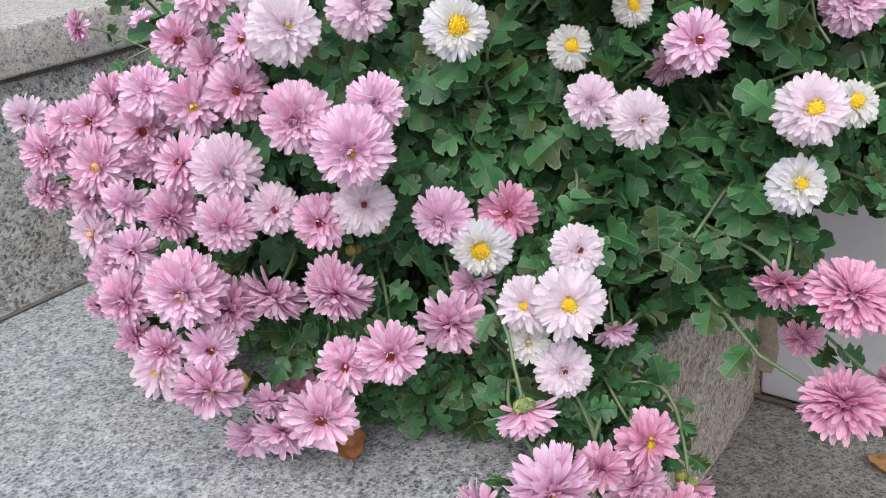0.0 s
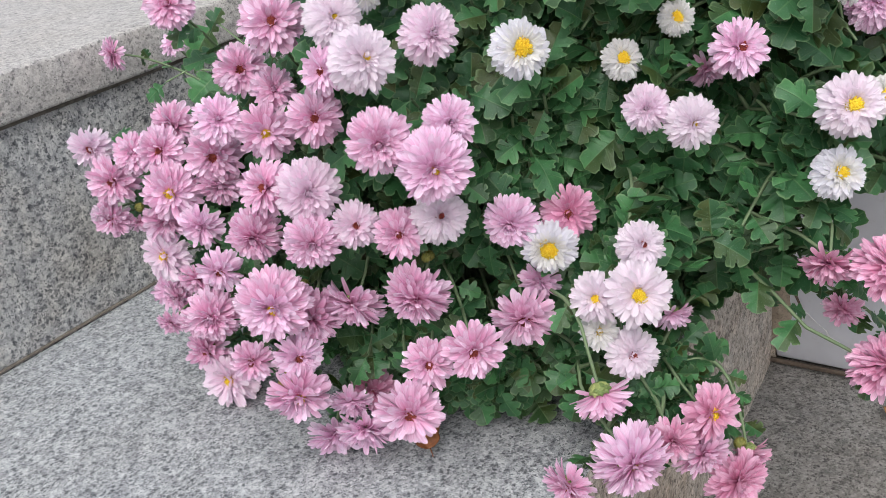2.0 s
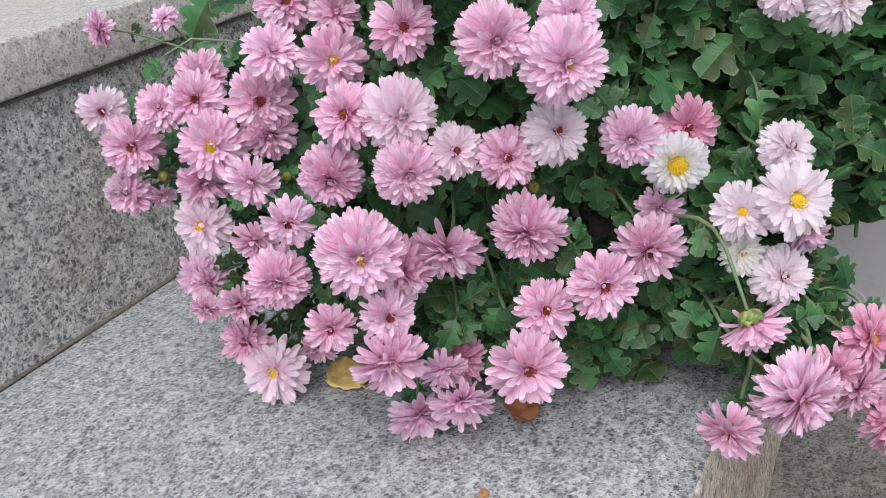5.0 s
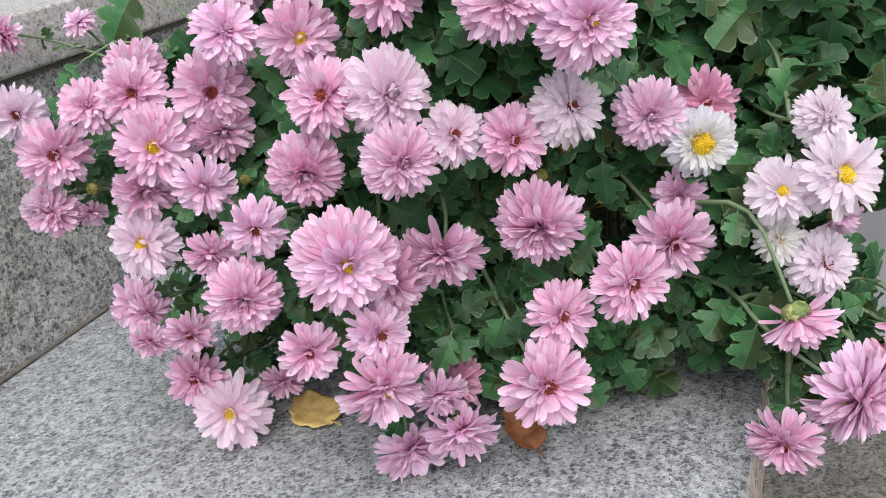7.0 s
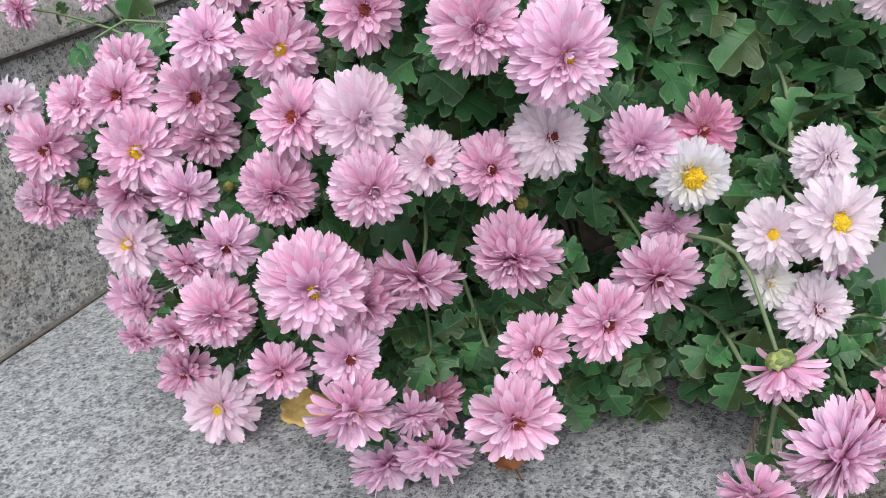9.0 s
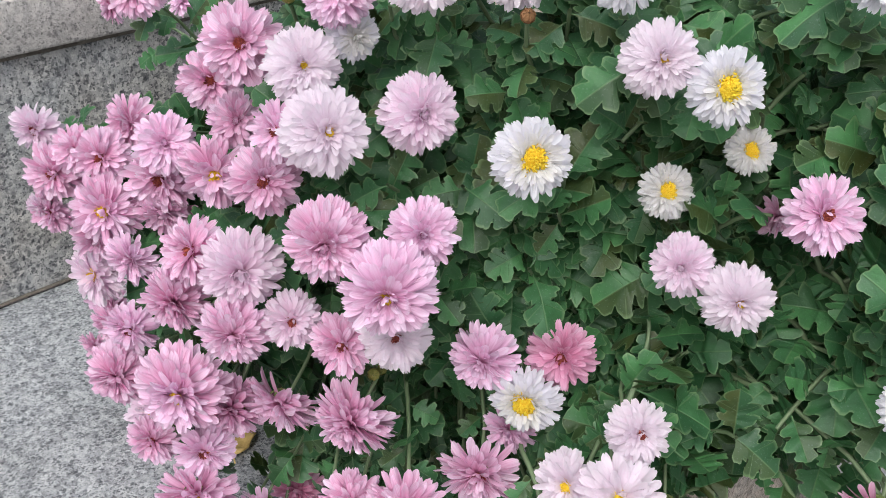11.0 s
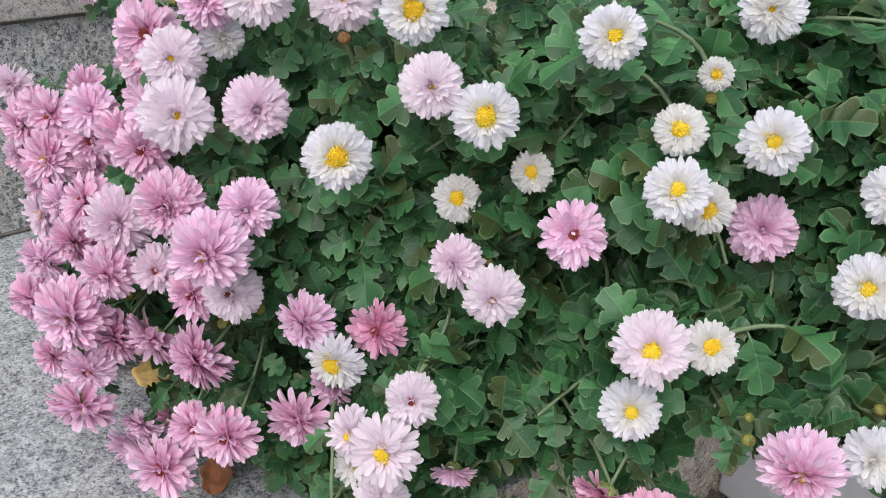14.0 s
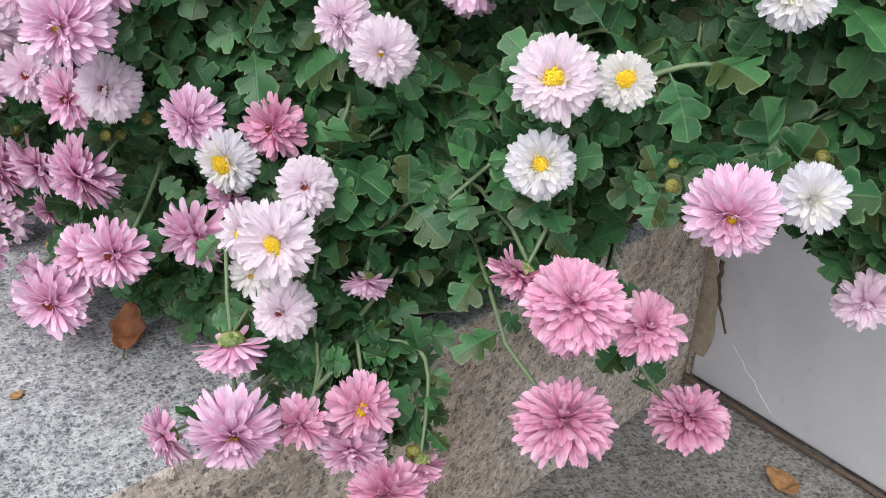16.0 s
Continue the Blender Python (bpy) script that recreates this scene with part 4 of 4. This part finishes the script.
bloom(PINK, "pink", "semi", "closed", (0.171, 0.040, 0.068), (0.11, -0.98, -0.16), 0.0219)
bloom(PINK, "pink", "semi", "closed", (0.218, 0.059, 0.022), (0.41, -0.85, -0.32), 0.0212)
bloom(PINK, "pink", "semi", "closed", (0.185, 0.022, 0.064), (0.33, -0.88, -0.32), 0.0176)
bloom(PINK, "pink", "semi", "closed", (0.158, 0.040, 0.118), (0.38, -0.66, -0.64), 0.0149)
bloom(WHITE, "pink", "semi", "closed", (0.459, 0.163, 0.180), (0.77, -0.52, -0.37), 0.0207)
bloom(PINK, "pale", "semi", "closed", (0.142, 0.028, 0.125), (0.17, -0.94, -0.28), 0.0172)


def grow_stems():
    for plant, end, n, r in STEMS:
        root = ROOTS[plant.name] + Vector((float(rng.normal(0, 0.02)), float(rng.normal(0, 0.015)), 0))
        flat = end - root
        out = arch(flat, plant.name == TRAIL.name and end.x < 0.51)
        pts = curve(root, out, end, n, 0.012)
        part("stem", tube("stem", pts, 0.0012, 0.00075, M_STEM), plant)
        NODES.extend(pts[5:-1])
        low = plant.name == TRAIL.name or end.z < 0.09
        leafy(plant, pts, 0.35 if low else 0.22 if end.x > 0.42 else 0.45, 0.0062 if end.x > 0.42 else 0.009, 0.018 if end.x < 0.09 else 0.024 if low else 0.030, (0.25, -0.75, 0.6), 0.93)


def fill_shoots(plant, anchors, count, depth, size):
    """Flowerless leafy shoots under the canopy that the flower heads mark out."""
    root0 = ROOTS[plant.name]
    made = 0
    for _ in range(count * 6):
        if made >= count:
            break
        w = rng.dirichlet((0.7, 0.7, 0.7))
        pick = [anchors[int(k)] for k in rng.integers(len(anchors), size=3)]
        if max((pick[0][0] - pick[1][0]).length, (pick[0][0] - pick[2][0]).length) > 0.13:
            continue
        p = sum((c * float(a) for (c, _, _), a in zip(pick, w)), Vector())
        n = sum((v * float(a) for (_, v, _), a in zip(pick, w)), Vector()).normalized()
        tip = p - n * float(rng.uniform(*depth))
        if tip.x < TREAD_EDGE and tip.z < 0.012 or tip.x > 0.435 and tip.z < edge_height(tip):
            continue
        root = root0 + Vector((float(rng.normal(0, 0.025)), float(rng.normal(0, 0.02)), 0))
        near_by = sorted((abs((q - tip).length - 0.035), i) for i, q in enumerate(NODES) if q.x > 0.40 and 0.015 < (q - tip).length < 0.10 and q.z < tip.z + 0.03)
        if tip.x > 0.42 and near_by:
            root = NODES[near_by[min(int(rng.integers(3)), len(near_by) - 1)][1]]
            out = (tip - root) * 0.4 + Vector((0, 0.012, 0.008))
            pts = [root * (1 - k / 6) ** 2 + (root + out) * 2 * k / 6 * (1 - k / 6) + tip * (k / 6) ** 2 for k in range(7)]
            if not all(clear_of_heads(q, 0.001) for q in pts):
                continue
            part("stem", tube("stem", pts, 0.0012, 0.0007, M_STEM, 5), plant)
            leafy(plant, pts, 0.05, 0.0044, size, n + Vector((0, 0, 0.3)), 1.0)
        else:
            pts = curve(root, arch(tip - root), tip, (n + Vector((0, 0, 0.4))).normalized(), 0.008, 9)
            if not all(clear_of_heads(q, 0.001) for q in pts[3:]):
                continue
            part("stem", tube("stem", pts, 0.0014, 0.0007, M_STEM, 5), plant)
            leafy(plant, pts, 0.5, 0.0066, size, n + Vector((0, 0, 0.3)), 1.0)
        made += 1


def bud(plant, at, facing, width, dried=False):
    """A round unopened bud of overlapping bracts on a short stalk."""
    n, r = Vector(facing).normalized(), width / 2
    verts, faces = [], []
    for ring in range(4):
        for k in range(9):
            a, t = 6.2832 * (k + 0.5 * (ring % 2)) / 9, 0.15 + 0.27 * ring
            o = len(verts)
            for da, dt, out in ((-0.34, -0.16, 0.94), (0.34, -0.16, 0.94), (0.30, 0.14, 1.06), (0, 0.30, 1.04), (-0.30, 0.14, 1.06)):
                lat = (t + dt - 0.5) * 2.7
                verts.append((out * math.cos(lat) * math.cos(a + da), out * math.cos(lat) * math.sin(a + da), 0.85 * out * math.sin(lat)))
            faces.append((o, o + 1, o + 2, o + 3, o + 4))
    o = len(verts)
    for i in range(7):
        for k in range(10):
            lat, a = -1.5 + 3.0 * i / 6, 6.2832 * k / 10
            verts.append((0.93 * math.cos(lat) * math.cos(a), 0.93 * math.cos(lat) * math.sin(a), 0.8 * math.sin(lat)))
    for i in range(6):
        for k in range(10):
            faces.append((o + i * 10 + k, o + i * 10 + (k + 1) % 10, o + (i + 1) * 10 + (k + 1) % 10, o + (i + 1) * 10 + k))
    m = Matrix.Translation(Vector(at)) @ n.to_track_quat("Z", "Y").to_matrix().to_4x4() @ Matrix.Scale(r, 4)
    part("bud", mesh_of("bud", verts, faces, M_DRYBUD if dried else M_BUD), plant, "dried brown bud" if dried else "yellow-green flower bud", m)
    root = ROOTS[plant.name]
    end = Vector(at) - n * r * 0.7
    flat = end - root
    pts = curve(root, arch(flat, plant.name == TRAIL.name and end.x < 0.51), end, n, 0.01, 10)
    part("stem", tube("stem", pts, 0.0013, 0.0008, M_STEM, 5), plant)
    leafy(plant, pts, 0.55, 0.008, 0.024, (0.25, -0.75, 0.6), 0.95)


def settle_leaves(plant, singles=300):
    """The leaves nearest the open side as parts of their own, those within as one mass."""
    rows = sorted(GROWN[plant.name], key=lambda row: row[1].translation.y - 0.6 * row[1].translation.z - 0.25 * row[1].translation.x)
    for k, m in rows[:singles]:
        part("leaf", LEAF_MESH[k], plant, "", m)
    rest = rows[singles:]
    if not rest:
        return
    verts, faces, uvs, rims, o = [], [], [], [], 0
    for i, (k, m) in enumerate(rest):
        v, f, uv, rim = OUTER[k] if i < 900 else INNER[k]
        mm = np.array(m)
        verts.append(v @ mm[:3, :3].T + mm[:3, 3])
        faces.append(f + o)
        uvs.append(uv)
        rims.append(rim)
        o += len(v)
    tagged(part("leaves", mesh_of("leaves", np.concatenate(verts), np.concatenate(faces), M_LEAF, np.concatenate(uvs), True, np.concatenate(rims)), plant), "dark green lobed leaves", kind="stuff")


grow_stems()
for foot, base, tip in (((0.135, 0.19, 0.155), (0.097, 0.183, 0.200), (0.084, 0.159, 0.182)), ((0.135, 0.175, 0.150), (0.106, 0.168, 0.169), (0.092, 0.147, 0.155)), ((0.106, 0.168, 0.169), (0.076, 0.143, 0.168), (0.066, 0.130, 0.160))):
    a, b, c = Vector(foot), Vector(base), Vector(tip)
    part("stem", tube("stem", [a, a.lerp(b, 0.5) + Vector((0, 0, 0.006)), b], 0.0009, 0.0006, M_STEM, 5), PINK)
    sprout(PINK, b, c - b, (c - b).length, (0.55, -0.45, 0.6))
near = lambda name: [h for h, s in zip(HEADS, STEMS) if s[0].name == name]
wide = near(WHITE.name) + [(Vector(p), Vector((0.25, -0.7, 0.65)).normalized(), 0.015) for p in (
    (0.62, 0.25, 0.20), (0.66, 0.30, 0.12), (0.60, 0.30, 0.25), (0.53, 0.24, 0.27), (0.47, 0.20, 0.29), (0.41, 0.16, 0.29),
    (0.64, 0.26, 0.10), (0.60, 0.33, 0.13), (0.57, 0.36, 0.14), (0.64, 0.36, 0.14), (0.51, 0.24, 0.165), (0.49, 0.27, 0.14), (0.47, 0.16, 0.085), (0.46, 0.20, 0.09), (0.45, 0.22, 0.085), (0.68, 0.27, 0.15), (0.56, 0.20, 0.13), (0.50, 0.13, 0.12), (0.57, 0.27, 0.29), (0.70, 0.33, 0.20), (0.62, 0.33, 0.27), (0.68, 0.36, 0.24), (0.55, 0.32, 0.30), (0.74, 0.32, 0.24), (0.49, 0.27, 0.30), (0.44, 0.22, 0.30))]
fill_shoots(WHITE, wide, 290, (0.014, 0.075), 0.030)
fill_shoots(PINK, near(PINK.name), 120, (0.024, 0.06), 0.029)
low = [(Vector(p), Vector((0.1, -0.85, 0.5)).normalized(), 0.015) for p in (
    (0.40, 0.085, 0.06), (0.42, 0.075, 0.06), (0.44, 0.085, 0.055), (0.37, 0.07, 0.06), (0.34, 0.06, 0.06), (0.46, 0.11, 0.06), (0.445, 0.09, 0.03), (0.46, 0.10, 0.03), (0.45, 0.105, 0.05), (0.44, 0.095, 0.0), (0.46, 0.105, 0.0))]
fill_shoots(TRAIL, low, 60, (0.008, 0.04), 0.026)
under = [(Vector(p), Vector((0.0, -0.8, 0.6)).normalized(), 0.015) for p in (
    (0.25, 0.035, 0.055), (0.30, 0.045, 0.05), (0.34, 0.055, 0.05), (0.37, 0.065, 0.045), (0.395, 0.08, 0.045), (0.22, 0.055, 0.055), (0.19, 0.065, 0.06), (0.33, 0.06, 0.03), (0.385, 0.075, 0.03))]
fill_shoots(PINK, under, 40, (0.006, 0.035), 0.027)
between = [h for h in HEADS if 0.35 < h[0].x < 0.47 and h[0].z > 0.09]
fill_shoots(WHITE, between, 100, (0.022, 0.06), 0.031)
back = [(Vector((x, y, z)), Vector((0.2, -0.65, 0.7)).normalized(), 0.015) for x in (0.34, 0.42, 0.50, 0.58, 0.66, 0.74) for y, z in ((0.21, 0.24), (0.29, 0.265), (0.37, 0.27))]
fill_shoots(WHITE, back, 120, (0.0, 0.05), 0.032)
side = [(Vector(p), Vector((0.45, -0.6, 0.65)).normalized(), 0.015) for p in ((0.59, 0.28, 0.13), (0.60, 0.26, 0.125), (0.62, 0.27, 0.14), (0.58, 0.25, 0.12), (0.61, 0.30, 0.15))]
fill_shoots(WHITE, side, 26, (0.0, 0.03), 0.028)
behind = [(Vector(p), Vector((0.15, -0.6, 0.75)).normalized(), 0.015) for p in ((0.30, 0.32, 0.20), (0.34, 0.28, 0.23), (0.38, 0.25, 0.255), (0.36, 0.33, 0.24), (0.41, 0.30, 0.265), (0.32, 0.37, 0.20), (0.40, 0.21, 0.26), (0.35, 0.22, 0.24))]
fill_shoots(WHITE, behind, 60, (0.0, 0.035), 0.031)

corner = [(Vector(p), Vector((0.6, -0.5, 0.6)).normalized(), 0.015) for p in ((0.43, 0.20, 0.062), (0.42, 0.24, 0.066), (0.45, 0.24, 0.078), (0.46, 0.28, 0.092), (0.44, 0.17, 0.062), (0.43, 0.29, 0.075))]
fill_shoots(WHITE, corner, 34, (0.0, 0.025), 0.029)
mid_right = [(Vector(p), Vector((0.3, -0.65, 0.7)).normalized(), 0.015) for p in ((0.56, 0.255, 0.165), (0.58, 0.25, 0.175), (0.60, 0.27, 0.17), (0.55, 0.27, 0.18), (0.53, 0.25, 0.17), (0.585, 0.285, 0.185))]
fill_shoots(WHITE, mid_right, 40, (0.0, 0.03), 0.031)
rear = [(Vector(p), Vector((0.35, -0.6, 0.7)).normalized(), 0.015) for p in ((0.533, 0.308, 0.130), (0.555, 0.305, 0.132), (0.548, 0.303, 0.150), (0.524, 0.308, 0.150), (0.52, 0.36, 0.125), (0.505, 0.33, 0.135), (0.575, 0.31, 0.145))]
fill_shoots(WHITE, rear, 46, (0.0, 0.03), 0.031)


bud(PINK, (0.241, 0.042, 0.103), (0.60, -0.68, 0.41), 0.0058)
bud(PINK, (0.362, 0.054, 0.120), (0.60, -0.68, 0.41), 0.0049)
bud(PINK, (0.292, 0.037, 0.102), (0.63, -0.75, 0.22), 0.0054)
bud(WHITE, (0.553, 0.168, 0.147), (0.51, -0.43, 0.75), 0.0036)
bud(WHITE, (0.558, 0.162, 0.143), (0.66, -0.55, 0.51), 0.0049)
bud(WHITE, (0.577, 0.216, 0.145), (0.68, -0.31, 0.67), 0.0049)
bud(WHITE, (0.396, 0.096, 0.253), (0.57, -0.49, 0.66), 0.0050, True)
bud(PINK, (0.316, 0.064, 0.252), (0.51, -0.45, 0.73), 0.0053)
bud(WHITE, (0.451, 0.128, 0.174), (0.57, -0.49, 0.66), 0.0041)
bud(WHITE, (0.494, 0.191, 0.244), (0.63, -0.52, 0.58), 0.0050)
bud(PINK, (0.167, 0.037, 0.130), (0.22, -0.95, 0.21), 0.0058)
bud(PINK, (0.244, 0.041, 0.129), (0.42, -0.83, 0.37), 0.0045)
bud(PINK, (0.190, 0.040, 0.039), (0.59, -0.63, 0.50), 0.0067)
bud(TRAIL, (0.489, 0.113, 0.008), (0.70, -0.68, 0.21), 0.0066)
bud(PINK, (0.367, 0.070, 0.125), (0.66, -0.55, 0.51), 0.0055)
bud(PINK, (0.358, 0.061, 0.117), (0.70, -0.58, 0.42), 0.0056)


def dry_leaf(tone, at, size, turn, curl, label, lift=0.0, tilt=0.0):
    """A fallen leaf lying on stone: an uneven oval blade, curled and crumpled, with a short stalk."""
    verts, faces, rows, cols = [], [], 18, 11
    k = float(rng.uniform(0, 9))
    for i in range(rows):
        y = i / (rows - 1)
        half = 0.34 * math.sin(math.pi * (0.03 + 0.95 * y) ** 0.8) ** 0.75 * (1 + 0.10 * math.sin(17 * y + k))
        for c in range(cols):
            u = 2 * c / (cols - 1) - 1
            x, yy = u * half, y - 0.5
            roll = curl * 1.7 * u
            crumple = 0.11 * noise.noise(Vector((4 * x + k, 4 * yy, k))) + 0.045 * noise.noise(Vector((11 * x, 11 * yy, k)))
            verts.append((half * math.sin(roll * 0.7) / max(0.2, 0.7 * curl * 1.7), yy * (1 - 0.08 * curl), half * (1 - math.cos(roll * 0.7)) * 0.8 + 0.35 * curl * yy * yy + crumple + 0.05 * abs(u) * half))
    for i in range(rows - 1):
        for c in range(cols - 1):
            o = i * cols + c
            faces.append((o, o + 1, o + cols + 1, o + cols))
    o = len(verts)
    for p in ((-0.012, -0.48), (0.012, -0.48), (0.022, -0.68), (-0.002, -0.68)):
        verts.append((p[0], p[1], 0.09 * curl))
    faces.append((o, o + 1, o + 2, o + 3))
    v = np.array(verts) @ np.array(Matrix.Rotation(radians(tilt), 3, "X")).T
    v[:, 2] -= v[:, 2].min()
    ob = new("dry_leaf", mesh_of("dry_leaf", v, faces, M_DRY[tone]))
    ob.matrix_world = Matrix.Translation(Vector(at) + Vector((0, 0, 0.0008 + lift))) @ pose(0, 0, 0, 0, 0, turn) @ Matrix.Scale(size, 4)
    solid = ob.modifiers.new("thickness", "SOLIDIFY")
    solid.thickness = 0.015
    return tagged(ob, label, "fallen leaf", "fallen leaves")


dry_leaf("brown", (0.336, 0.056, 0.0), 0.025, 50, 0.55, "curled brown dry leaf on the step under the flowers", 0.0, 38)
dry_leaf("yellow", (0.226, 0.066, 0.0), 0.036, 60, 0.25, "spotted yellow dry leaf on the step beneath the flowers")
dry_leaf("tan", (0.510, 0.413, GROUND_Z + 0.002), 0.030, 70, 0.8, "curled tan dry leaf on the paving")
dry_leaf("tan", (0.478, 0.241, GROUND_Z + 0.002), 0.034, 100, 1.1, "crumpled tan dry leaf on the paving at the step foot")
dry_leaf("tan", (0.344, -0.001, 0.0), 0.0075, 35, 0.4, "tiny tan leaf scrap on the granite step")
for k in range(26):
    dry_leaf(("brown", "grey", "olive", "grey")[k % 4], (0.18 + 0.21 * float(rng.random()), 0.17 + 0.22 * float(rng.random()), 0.018), 0.022 + 0.016 * float(rng.random()), 360 * float(rng.random()), 0.3 + 0.5 * float(rng.random()), "withered leaf lying on the soil under the plants", 0.004)

for p in (PINK, WHITE, TRAIL):
    settle_leaves(p)
